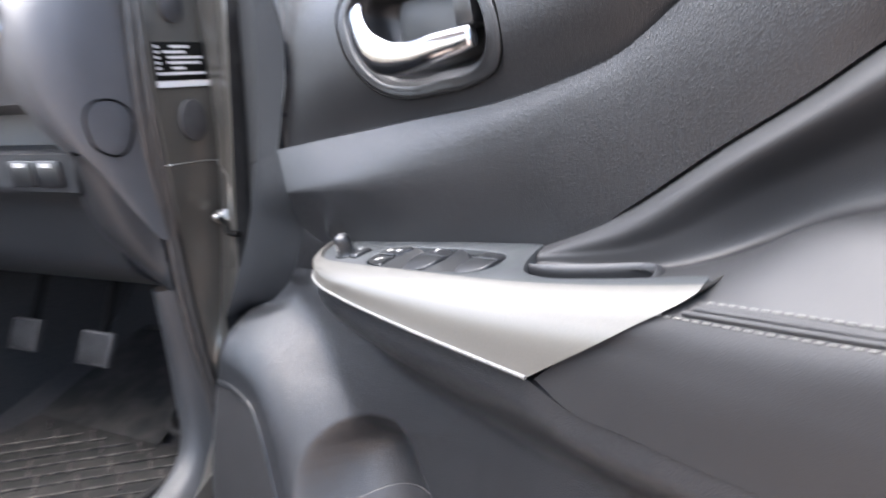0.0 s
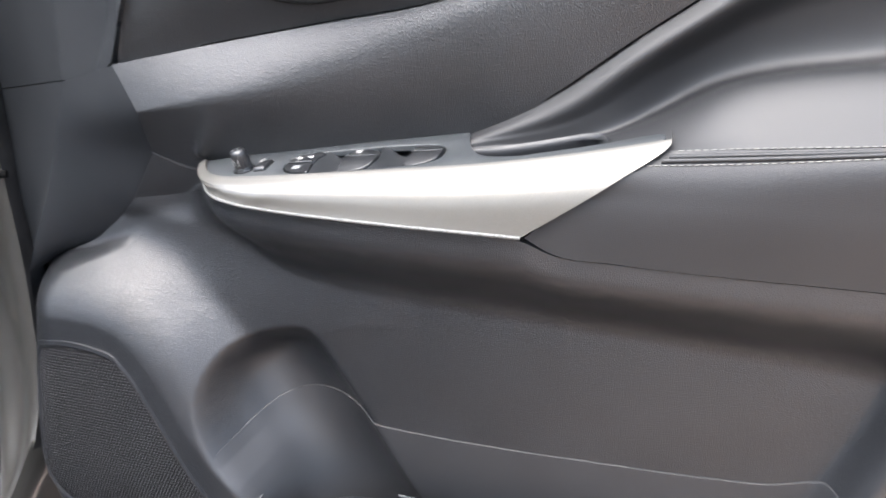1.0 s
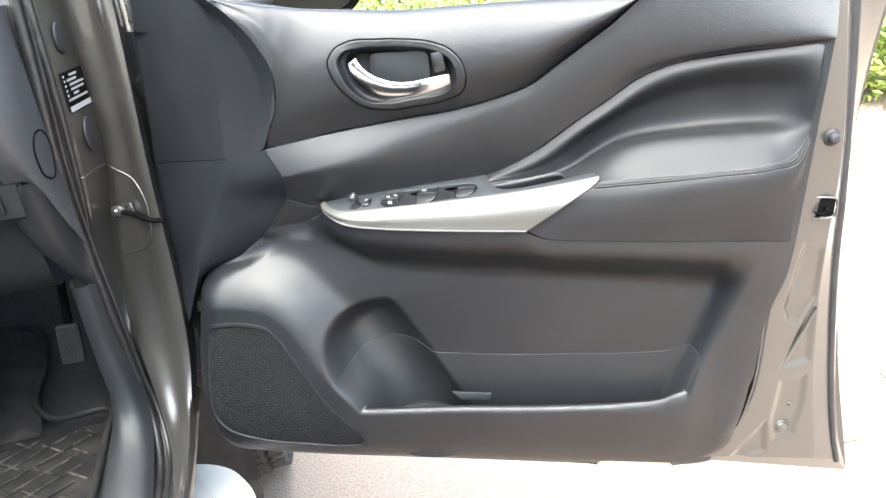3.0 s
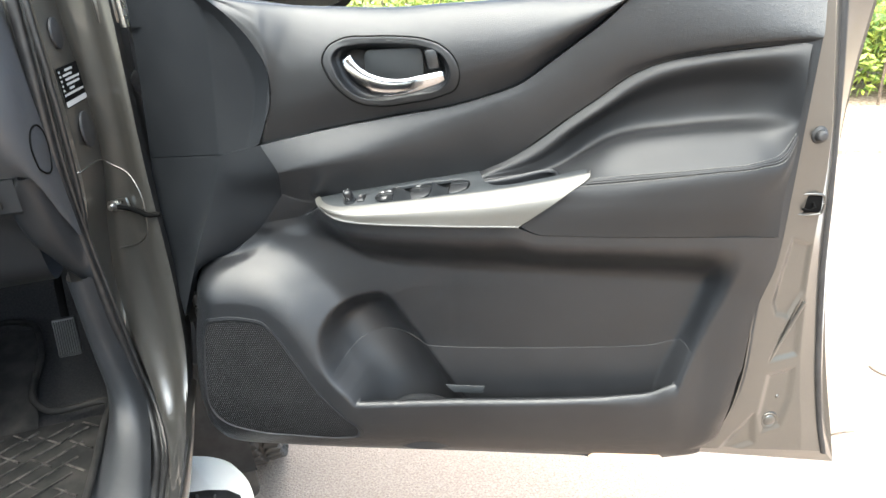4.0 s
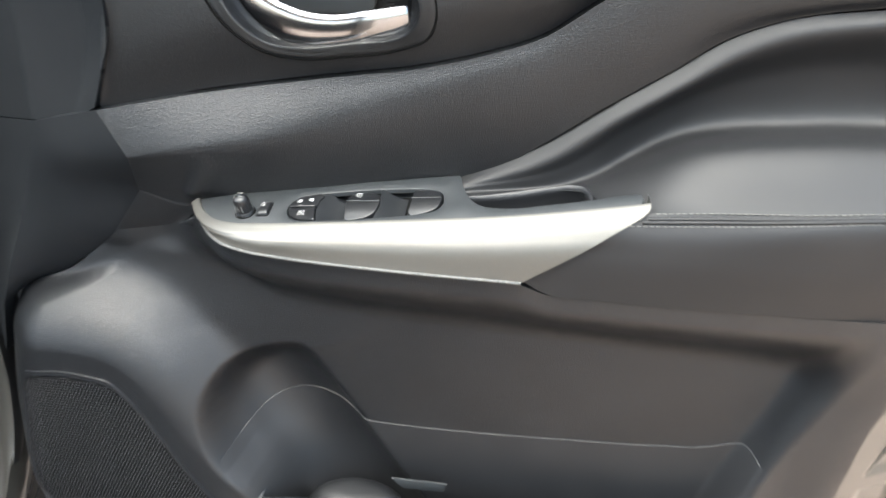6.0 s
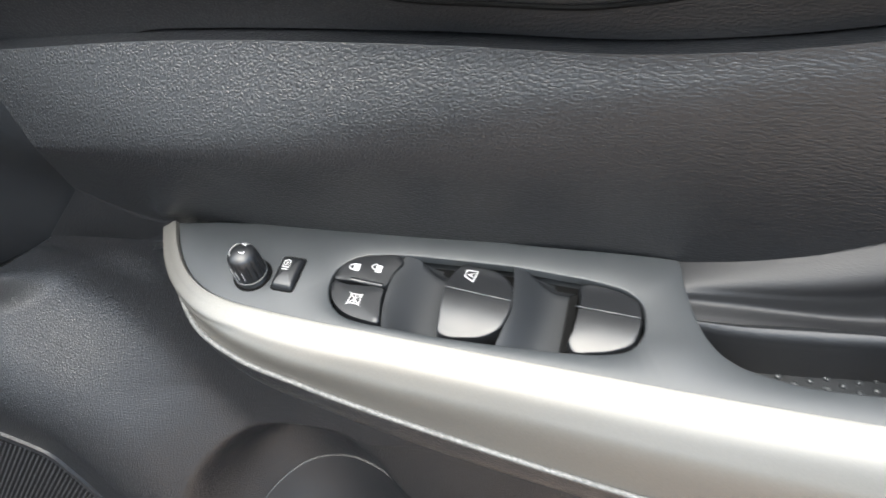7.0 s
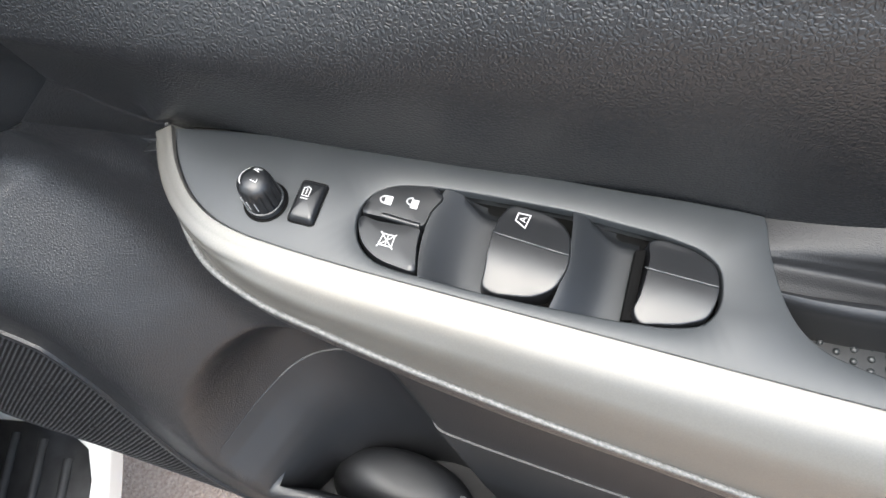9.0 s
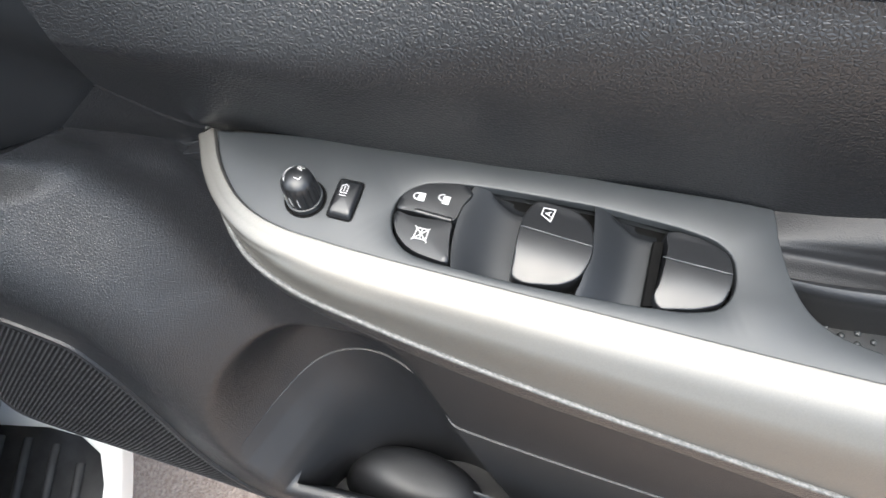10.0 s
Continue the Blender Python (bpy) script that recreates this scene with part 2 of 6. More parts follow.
def slab(name, loop, to, top, depth, chamfer=0.001, holes=(), hole_depth=0.004):
    """A flat plate with a rounded rim: loop in two coordinates, laid into the world by to(u, v, h)."""
    bm = bmesh.new()
    steps = ((-1.0, 0.0), (-0.3, -0.3), (0.0, -1.0))

    def ring(points, h):
        return [bm.verts.new(to(u, v, h)) for u, v in points]

    def band(a, b):
        for i in range(len(a)):
            j = (i + 1) % len(a)
            bm.faces.new((a[i], a[j], b[j], b[i]))

    edges = []
    for k, points in enumerate((loop, *holes)):
        p = np.array(points, float)
        n = loop_normals(p) * (-1 if k else 1)
        rings = [ring(p + n * chamfer * s, top + chamfer * h) for s, h in steps]
        rings.append(ring(p, top - (hole_depth if k else depth)))
        for x, y in zip(rings, rings[1:]):
            band(x, y)
        edges += [bm.edges.get((rings[0][i], rings[0][(i + 1) % len(p)])) for i in range(len(p))]
        if k == 0:
            bm.faces.new(rings[-1])
    bmesh.ops.triangle_fill(bm, edges=edges, use_beauty=True)
    bmesh.ops.recalc_face_normals(bm, faces=bm.faces)
    me = bpy.data.meshes.new(name)
    bm.to_mesh(me)
    bm.free()
    finish(me, 50)
    return me


def dome(name, loop, to, base, height, rim=0.25, crown=0.0, shape=None, rings=10):
    """A button: walls, a rounded rim and a lightly crowned top. shape(u, v): what is added to the height."""
    p = np.array(loop, float)
    c = p.mean(0)
    grid = [[to(u, v, base) for u, v in p]]
    for k in range(rings + 1):
        f = k / rings
        if f < 0.4:
            a = f / 0.4 * math.pi / 2
            s, h = 1 - rim * (1 - math.cos(a)), math.sin(a)
        else:
            s, h = (1 - rim) * (1 - (f - 0.4) / 0.6), 1.0
        q = c + (p - c) * max(s, 0.002)
        grid.append([to(u, v, base + height * h + crown * (1 - s * s) * (f >= 0.0) + (shape(u, v) * h if shape else 0.0)) for u, v in q])
    return grid_mesh(name, np.array(grid), wrap=True, facing=tuple(np.array(to(0, 0, 1)) - np.array(to(0, 0, 0))), sharp=60)


def tube(name, points, radius, sides=8, closed=False, ends=True):
    """A round bar along the points; radius may be one number or one for each point."""
    p = np.array(points, float)
    r = np.broadcast_to(np.array(radius, float), (len(p),))
    t = np.gradient(p, axis=0)
    if closed:
        t = np.roll(p, -1, 0) - np.roll(p, 1, 0)
    t /= np.linalg.norm(t, axis=1)[:, None] + 1e-12
    up = np.array([0, 0, 1.0]) if abs(t[:, 2]).mean() < 0.8 else np.array([1.0, 0, 0])
    a = np.cross(t, up)
    a /= np.linalg.norm(a, axis=1)[:, None] + 1e-12
    b = np.cross(t, a)
    ang = np.linspace(0, 2 * math.pi, sides, endpoint=False)
    grid = p[:, None] + r[:, None, None] * (np.cos(ang)[None, :, None] * a[:, None] + np.sin(ang)[None, :, None] * b[:, None])
    if closed:
        grid = np.concatenate([grid, grid[:1]])
    elif ends:
        grid = np.concatenate([np.repeat(p[:1, None], sides, 1), grid, np.repeat(p[-1:, None], sides, 1)])
    me = grid_mesh(name, grid, wrap=True, sharp=60)
    bm = bmesh.new()
    bm.from_mesh(me)
    bmesh.ops.recalc_face_normals(bm, faces=bm.faces)
    bm.to_mesh(me)
    bm.free()
    finish(me, 60)
    return me


def block(name, size, m, bevel=0.003, segments=2):
    """A box with rounded edges, its centre at the pose m."""
    bm = bmesh.new()
    bmesh.ops.create_cube(bm, size=1, matrix=m @ Matrix.Diagonal((*size, 1)))
    if bevel:
        bmesh.ops.bevel(bm, geom=bm.edges[:], offset=bevel, segments=segments, affect="EDGES", profile=0.5)
    me = bpy.data.meshes.new(name)
    bm.to_mesh(me)
    bm.free()
    finish(me, 40)
    return me


def turned(name, profile, m, sides=32, ribs=0, rib_depth=0.0, rib_rows=()):
    """A body of revolution about the pose's z axis: profile of (radius, height)."""
    ang = np.linspace(0, 2 * math.pi, sides, endpoint=False)
    rows = []
    for i, (r, h) in enumerate(profile):
        rr = np.full(sides, r)
        if ribs and i in rib_rows:
            rr = r - rib_depth * (0.5 + 0.5 * np.cos(ang * ribs)) ** 6
        rows.append(np.c_[rr * np.cos(ang), rr * np.sin(ang), np.full(sides, h)])
    g = np.array(rows)
    g = np.c_[g.reshape(-1, 3), np.ones(g.shape[0] * sides)] @ np.array(m.transposed())
    me = grid_mesh(name, g[:, :3].reshape(len(profile), sides, 3), wrap=True, sharp=50)
    bm = bmesh.new()
    bm.from_mesh(me)
    bmesh.ops.remove_doubles(bm, verts=bm.verts, dist=1e-6)
    bmesh.ops.recalc_face_normals(bm, faces=bm.faces)
    bm.to_mesh(me)
    bm.free()
    finish(me, 50)
    return me


def letters(name, text, size, to, at, turn=0.0, lift=0.0):
    """Flat lettering laid by to(u, v, h) at a place and turn in its plane."""
    cu = bpy.data.curves.new(name, "FONT")
    cu.body, cu.size, cu.align_x, cu.align_y = text, size, "CENTER", "CENTER"
    ob = bpy.data.objects.new(name, cu)
    me = bpy.data.meshes.new_from_object(ob)
    bpy.data.objects.remove(ob)
    c, s = math.cos(radians(turn)), math.sin(radians(turn))
    for vert in me.vertices:
        x, y = vert.co.x, vert.co.y
        vert.co = to(at[0] + x * c - y * s, at[1] + x * s + y * c, lift)
    me.name = name
    return me


def flat(name, polygons, to, lift):
    """Flat shapes laid by to(u, v, h)."""
    verts, faces = [], []
    for poly in polygons:
        faces.append(tuple(range(len(verts), len(verts) + len(poly))))
        verts += [to(u, v, lift) for u, v in poly]
    me = bpy.data.meshes.new(name)
    me.from_pydata([tuple(x) for x in verts], [], faces)
    me.update()
    return me


def stroke(points, width, closed=False):
    """Thin quads along a line in two coordinates."""
    p = [np.array(x, float) for x in points]
    if closed:
        p.append(p[0])
    out = []
    for a, b in zip(p, p[1:]):
        d = (b - a) / (np.linalg.norm(b - a) + 1e-12)
        n = np.array([-d[1], d[0]]) * width / 2
        e = d * width / 2
        out.append([a - n - e, b - n + e, b + n + e, a + n - e])
    return out


def rounded(w, h, r, n=5, at=(0, 0)):
    """A rectangle's loop with round corners."""
    out = []
    for cx, cy, a0 in ((w / 2 - r, h / 2 - r, 0), (-w / 2 + r, h / 2 - r, 90), (-w / 2 + r, -h / 2 + r, 180), (w / 2 - r, -h / 2 + r, 270)):
        for k in range(n + 1):
            a = radians(a0 + 90 * k / n)
            out.append((at[0] + cx + r * math.cos(a), at[1] + cy + r * math.sin(a)))
    return out


# the plane of the switch plate: u to the door's rear edge, v away from the cabin, h up
PLATE_O = np.array([0.3818, 0.0097, 0.9614])
PLATE_U, PLATE_V, PLATE_N = np.array([0.9828, 0, 0.1015]), np.array([-0.01912, 0.98252, 0.18519]), np.array([-0.1009, -0.18618, 0.97732])


def plate(u, v, h):
    lift = 0.012 * (max(0.0, u - 0.12) / 0.175) ** 2
    return tuple(PLATE_O + u * PLATE_U + v * PLATE_V + (h + lift) * PLATE_N)


def upright(y):
    """Lays (x, z) shapes on an upright plane that faces the cabin."""
    return lambda u, v, h: (u, y - h, v)


# the car's own axes at the door's hinge: o outward, f to the front
CAR = np.array([-0.0586, 0.0725, 0])
CAR_O, CAR_F = np.array([0.925, 0.38, 0]), np.array([-0.38, 0.925, 0])


def car(o, f, z):
    return tuple(CAR + o * CAR_O + f * CAR_F + np.array([0, 0, z]))


def car_pose(o, f, z, rx=0, ry=0, rz=0):
    """x outward, y to the front, z up."""
    turn = Matrix(((0.925, -0.38, 0), (0.38, 0.925, 0), (0, 0, 1))).to_4x4()
    return Matrix.Translation(car(o, f, z)) @ turn @ pose(0, 0, 0, rx, ry, rz)


def car_lines(lists, n):
    return [np.array([car(*p) for p in even(x, n)]) for x in lists]


# ---------------------------------------------------------------- the open door: lines of its trim
M_TOP = [(0.168, 0.018, 1.043), (0.259, 0.034, 1.057), (0.386, 0.040, 1.075), (0.473, 0.040, 1.087), (0.533, 0.042, 1.101), (0.575, 0.044, 1.115), (0.616, 0.045, 1.142), (0.655, 0.044, 1.169), (0.693, 0.042, 1.196), (0.723, 0.042, 1.222), (0.740, 0.042, 1.236), (0.969, 0.030, 1.223)]
M_CREASE = [(0.193, 0.010, 1.000), (0.296, 0.015, 1.016), (0.385, 0.025, 1.033), (0.473, 0.034, 1.052), (0.558, 0.040, 1.079), (0.607, 0.043, 1.099), (0.671, 0.043, 1.129), (0.724, 0.041, 1.151), (0.760, 0.038, 1.160), (0.824, 0.029, 1.169), (0.892, 0.018, 1.174), (0.964, 0.004, 1.175)]
M_BACK = [(0.183, 0.030, 0.957), (0.226, 0.036, 0.941), (0.281, 0.035, 0.955), (0.373, 0.043, 0.960), (0.506, 0.051, 0.980), (0.522, 0.050, 0.983), (0.581, 0.049, 1.018), (0.640, 0.051, 1.059), (0.688, 0.053, 1.090), (0.727, 0.053, 1.117), (0.765, 0.049, 1.133), (0.830, 0.040, 1.146), (0.899, 0.026, 1.154), (0.954, 0.008, 1.160), (0.962, 0.002, 1.162)]
M_ARMLOW = [(0.141, 0.036, 0.902), (0.214, 0.041, 0.913), (0.245, 0.020, 0.931), (0.256, 0.007, 0.933), (0.270, -0.008, 0.932), (0.285, -0.0185, 0.930), (0.310, -0.027, 0.928), (0.345, -0.031, 0.926), (0.43, -0.0365, 0.924), (0.50, -0.038, 0.9235), (0.567, -0.040, 0.922), (0.594, -0.037, 0.9105), (0.639, -0.0355, 0.9068), (0.799, -0.0285, 0.8998), (0.929, -0.011, 0.8905), (0.948, -0.004, 0.887)]
U_ARC = [(0.115, 0.020, 1.271), (0.153, 0.024, 1.236), (0.184, 0.024, 1.194), (0.199, 0.022, 1.153), (0.197, 0.021, 1.119), (0.181, 0.020, 1.076), (0.166, 0.020, 1.045)]
U_ARCIN = [(0.091, 0.028, 1.271), (0.128, 0.036, 1.234), (0.155, 0.038, 1.192), (0.168, 0.038, 1.149), (0.166, 0.037, 1.115), (0.150, 0.034, 1.063), (0.132, 0.030, 1.027)]
U_CREASE = [(0.105, 0.042, 1.269), (0.105, 0.042, 1.212), (0.100, 0.040, 1.136), (0.094, 0.036, 1.075), (0.090, 0.031, 1.026)]
U_LEFT = [(-0.045, 0.100, 1.273), (-0.051, 0.100, 1.212), (-0.060, 0.100, 1.130), (-0.068, 0.100, 1.063), (-0.077, 0.100, 1.004)]
L_LEFT = [(-0.076, 0.100, 1.003), (-0.085, 0.098, 0.941), (-0.090, 0.090, 0.879), (-0.079, 0.080, 0.803), (-0.044, 0.030, 0.725)]
L_CREASE = [(0.091, 0.030, 1.025), (0.071, 0.027, 0.975), (0.046, 0.022, 0.917), (0.025, 0.012, 0.869), (0.010, -0.001, 0.822)]
U_BELT = [(0.109, 0.030, 1.267), (0.182, 0.046, 1.252), (0.244, 0.062, 1.239), (0.311, 0.068, 1.233), (0.387, 0.068, 1.228), (0.463, 0.066, 1.229), (0.561, 0.064, 1.230), (0.647, 0.062, 1.231), (0.741, 0.056, 1.234)]
PAD_TOP = [(0.498, 0.053, 0.977), (0.580, 0.051, 1.016), (0.640, 0.053, 1.057), (0.688, 0.055, 1.088), (0.727, 0.055, 1.115), (0.765, 0.051, 1.132), (0.831, 0.042, 1.144), (0.899, 0.028, 1.152), (0.954, 0.010, 1.159)]
PAD_ROLL = [(0.499, 0.045, 0.976), (0.587, 0.042, 1.011), (0.647, 0.044, 1.050), (0.695, 0.046, 1.080), (0.734, 0.047, 1.105), (0.769, 0.044, 1.121), (0.830, 0.036, 1.134), (0.899, 0.022, 1.142), (0.951, 0.005, 1.147)]
PAD_UP = [(0.501, 0.036, 0.974), (0.606, 0.045, 0.999), (0.670, 0.067, 1.037), (0.722, 0.073, 1.064), (0.800, 0.066, 1.088), (0.874, 0.054, 1.096), (0.935, 0.020, 1.100), (0.949, -0.002, 1.102)]
PAD_DEEP = [(0.504, 0.034, 0.971), (0.624, 0.050, 0.988), (0.663, 0.068, 1.004), (0.699, 0.073, 1.022), (0.803, 0.066, 1.044), (0.878, 0.053, 1.053), (0.935, 0.016, 1.066), (0.947, -0.004, 1.071)]
PAD_SHELF = [(0.508, 0.028, 0.970), (0.600, 0.031, 0.983), (0.640, 0.028, 0.992), (0.668, 0.022, 1.004), (0.704, 0.016, 1.024), (0.796, 0.010, 1.040), (0.870, 0.008, 1.042), (0.926, 0.000, 1.044), (0.946, -0.006, 1.053)]
PAD_STU = [(0.517, 0.020, 0.969), (0.580, 0.024, 0.980), (0.606, 0.021, 0.986), (0.622, 0.012, 0.989), (0.635, -0.004, 0.989), (0.648, -0.020, 0.989), (0.665, -0.025, 0.991), (0.717, -0.027, 0.995), (0.829, -0.030, 1.003), (0.895, -0.025, 1.009), (0.928, -0.012, 1.018), (0.944, -0.006, 1.042)]
PAD_STF = [(0.658, -0.024, 0.991), (0.680, -0.027, 0.993), (0.717, -0.028, 0.995), (0.829, -0.031, 1.003), (0.895, -0.026, 1.009), (0.928, -0.013, 1.018), (0.944, -0.006, 1.042)]
PAD_STL = [(0.643, -0.032, 0.982), (0.717, -0.033, 0.987), (0.828, -0.036, 0.998), (0.898, -0.030, 1.003), (0.935, -0.015, 1.011), (0.947, -0.006, 1.034)]
PAD_FACE = [(0.608, -0.037, 0.955), (0.717, -0.040, 0.956), (0.831, -0.038, 0.957), (0.901, -0.028, 0.955), (0.939, -0.010, 0.953)]
PAD_LOW = [(0.572, -0.039, 0.924), (0.594, -0.038, 0.912), (0.639, -0.037, 0.908), (0.799, -0.030, 0.901), (0.938, -0.011, 0.891)]
D_TRIM = [(0.958, 0.030, 1.219), (0.959, 0.030, 1.110), (0.955, 0.030, 1.032), (0.947, 0.030, 0.948), (0.939, 0.030, 0.866), (0.931, 0.030, 0.738), (0.923, 0.030, 0.596), (0.907, 0.030, 0.527), (0.872, 0.030, 0.465)]
D_FACE = [(0.986, 0.050, 1.216), (1.001, 0.050, 1.104), (1.010, 0.050, 1.019), (1.014, 0.055, 0.946), (1.014, 0.060, 0.862), (1.021, 0.070, 0.716), (1.036, 0.075, 0.567), (1.052, 0.080, 0.478), (1.061, 0.085, 0.422)]
D_SEAL = [(1.007, 0.080, 1.212), (1.019, 0.080, 1.097), (1.028, 0.085, 1.009), (1.038, 0.090, 0.905), (1.045, 0.095, 0.816), (1.061, 0.100, 0.677), (1.078, 0.100, 0.550), (1.096, 0.105, 0.459), (1.112, 0.110, 0.399)]
D_SKIN = [(1.068, 0.130, 1.204), (1.056, 0.130, 1.094), (1.053, 0.130, 0.995), (1.058, 0.130, 0.889), (1.065, 0.130, 0.799), (1.079, 0.130, 0.659), (1.097, 0.130, 0.528), (1.115, 0.130, 0.439), (1.139, 0.130, 0.359)]
Z_UP = [(0.979, 0.060, 0.860), (1.010, 0.060, 0.845), (1.012, 0.060, 0.760), (0.993, 0.060, 0.717), (0.972, 0.060, 0.728), (0.963, 0.060, 0.751)]
Z_A = [(1.015, 0.065, 0.743), (1.020, 0.065, 0.639), (0.975, 0.065, 0.638), (0.986, 0.065, 0.672)]
Z_B = [(0.975, 0.068, 0.607), (1.018, 0.068, 0.609), (1.020, 0.068, 0.552), (1.009, 0.068, 0.492), (0.981, 0.068, 0.485), (0.969, 0.068, 0.524)]
Z_C = [(0.916, 0.070, 0.466), (0.958, 0.070, 0.528), (0.966, 0.070, 0.460), (0.899, 0.070, 0.440)]
BEZEL = [(0.285, 0.034, 1.167), (0.295, 0.034, 1.183), (0.315, 0.034, 1.192), (0.357, 0.034, 1.193), (0.399, 0.034, 1.191), (0.436, 0.034, 1.186), (0.464, 0.034, 1.175), (0.481, 0.034, 1.156), (0.485, 0.034, 1.134), (0.478, 0.034, 1.115), (0.454, 0.034, 1.104), (0.407, 0.034, 1.096), (0.363, 0.034, 1.093), (0.333, 0.034, 1.099), (0.309, 0.034, 1.116), (0.292, 0.034, 1.140)]
CUP = [(0.302, 0.036, 1.168), (0.311, 0.036, 1.178), (0.334, 0.036, 1.180), (0.397, 0.036, 1.178), (0.439, 0.036, 1.172), (0.458, 0.036, 1.163), (0.468, 0.036, 1.146), (0.467, 0.036, 1.130), (0.455, 0.036, 1.118), (0.407, 0.036, 1.109), (0.364, 0.036, 1.104), (0.338, 0.036, 1.108), (0.316, 0.036, 1.126), (0.305, 0.036, 1.149)]
HANDLE = [(0.328, 0.036, 1.171), (0.334, 0.032, 1.161), (0.349, 0.028, 1.147), (0.374, 0.026, 1.136), (0.403, 0.026, 1.133), (0.433, 0.028, 1.137), (0.464, 0.036, 1.141)]
TAG = [(0.434, -0.010, 0.612), (0.500, -0.010, 0.611), (0.496, -0.010, 0.597), (0.447, -0.010, 0.596)]
SPK = [(0.029, -0.030, 0.741), (0.037, -0.030, 0.752), (0.052, -0.030, 0.756), (0.114, -0.030, 0.756), (0.135, -0.030, 0.751), (0.150, -0.030, 0.736), (0.182, -0.030, 0.685), (0.213, -0.030, 0.630), (0.257, -0.030, 0.572), (0.281, -0.030, 0.536), (0.275, -0.030, 0.525), (0.255, -0.030, 0.521), (0.164, -0.030, 0.522), (0.079, -0.030, 0.531), (0.034, -0.030, 0.550), (0.013, -0.030, 0.583), (0.013, -0.030, 0.645), (0.021, -0.030, 0.704)]


N = 300
door = thing("car_door", "open front car door, black inner trim panel with silver armrest strip", "car door", (0.45, 0.08, 0))

# main moulding, upper part: from the upper seam over the crease to the bay behind the armrest
lines = [curve(x, N) for x in (M_TOP, M_CREASE, M_BACK, M_ARMLOW)]


def ease(x):
    x = np.clip(x, 0, 1)
    return x * x * (3 - 2 * x)


def inside(loop, x, z):
    hit = np.zeros(x.shape, bool)
    a = np.array(loop)
    for p, q in zip(a, np.roll(a, -1, 0)):
        cross = ((p[1] > z) != (q[1] > z)) & (x < (q[0] - p[0]) * (z - p[1]) / (q[1] - p[1] + 1e-12) + p[0])
        hit ^= cross
    return hit


def sunk(line, lift):
    """The edge of the bay behind the armrest and the padded insert."""
    out = line.copy()
    w = ease((line[:, 0] - 0.25) / 0.03) * ease((line[-1, 0] - 0.0165 - line[:, 0]) / 0.004)
    out[:, 1] = line[:, 1] * (1 - w) + 0.105 * w
    out[:, 2] += lift
    return out


# a rounded fold along the crease
a_, b_, c_ = lines[0], lines[1], lines[2]
k_ = np.interp(b_[:, 0], [0.2, 0.45], [0.12, 0.9])[:, None]
lines[1:2] = [b_ + 0.22 * k_ * (a_ - b_), b_ + 0.16 * k_ * (0.6 * a_ + 0.4 * c_ - b_), b_ + 0.18 * k_ * (c_ - b_)]
lines[5:] = [sunk(lines[4], -0.002), sunk(lines[5], 0.002), lines[5]]
upper_grid, _ = loft(lines, 0.0035, sharp=(0, 4, 5, 6))
crest_a, crest_b = np.array([0.242, 0.958]), np.array([0.276, 1.000])
way = crest_b - crest_a
u_ = np.clip(((upper_grid[..., (0, 2)] - crest_a) @ way) / (way @ way), 0, 1)
far = np.linalg.norm(upper_grid[..., (0, 2)] - crest_a - u_[..., None] * way, axis=-1)
upper_grid[..., 1] -= 0.0065 * (1 - u_) * np.exp(-((far / (0.006 + 0.010 * u_)) ** 2)) * ease((upper_grid[..., 2] - 0.945) / 0.012)


def signed_gap(loop, x, z):
    """Distance to a loop, positive inside."""
    g = np.stack([x, z], -1)
    far = np.full(x.shape, 9.0)
    for a, b in zip(loop, np.roll(loop, -1, 0)):
        v = b - a
        s = np.clip(((g - a) @ v) / (v @ v), 0, 1)
        far = np.minimum(far, np.linalg.norm(g - a - s[..., None] * v, axis=-1))
    return np.where(inside(loop, x, z), far, -far)


def smooth(table, v):
    """A smooth line through (place, value) pairs, read at v."""
    p = np.array(table)
    return hermite(np.c_[p, p[:, 1]], p[:, 0], np.clip(v, p[0, 0], p[-1, 0]).ravel())[:, 1].reshape(np.shape(v))


# lower part: speaker pod, recess with a bottle holder, map pocket and its rim, as depths over (x, z)
EDGE_L = [(0.470, 0.138), (0.4715, 0.085), (0.475, 0.048), (0.485, 0.009), (0.509, -0.016), (0.564, -0.026), (0.679, -0.012), (0.779, 0.010), (0.817, 0.012), (0.828, 0.018), (0.836, 0.036), (0.846, 0.065), (0.867, 0.099), (0.900, 0.141)]
EDGE_R = [(0.470, 0.676), (0.473, 0.77), (0.479, 0.822), (0.502, 0.866), (0.559, 0.897), (0.614, 0.909), (0.690, 0.915), (0.758, 0.920), (0.846, 0.942), (0.900, 0.948)]
POD = [(0.44, 0.0), (0.47, -0.010), (0.485, -0.024), (0.51, -0.038), (0.55, -0.049), (0.59, -0.052), (0.64, -0.049), (0.70, -0.042), (0.745, -0.037), (0.80, -0.030), (0.95, -0.020)]
BACK_Y = [(0.40, 0.016), (0.60, 0.019), (0.68, 0.022), (0.80, 0.029), (0.86, 0.038), (0.95, 0.041)]
FRONT_Y = [(0.46, -0.008), (0.70, -0.012), (0.74, -0.011), (0.77, -0.007), (0.80, 0.002), (0.83, 0.013), (0.86, 0.026), (0.89, 0.034), (0.92, 0.036)]
RIM_Z = [(0.2, 0.600), (0.30, 0.600), (0.45, 0.602), (0.55, 0.604), (0.64, 0.608), (0.73, 0.615), (0.775, 0.622), (0.80, 0.634), (0.84, 0.64)]
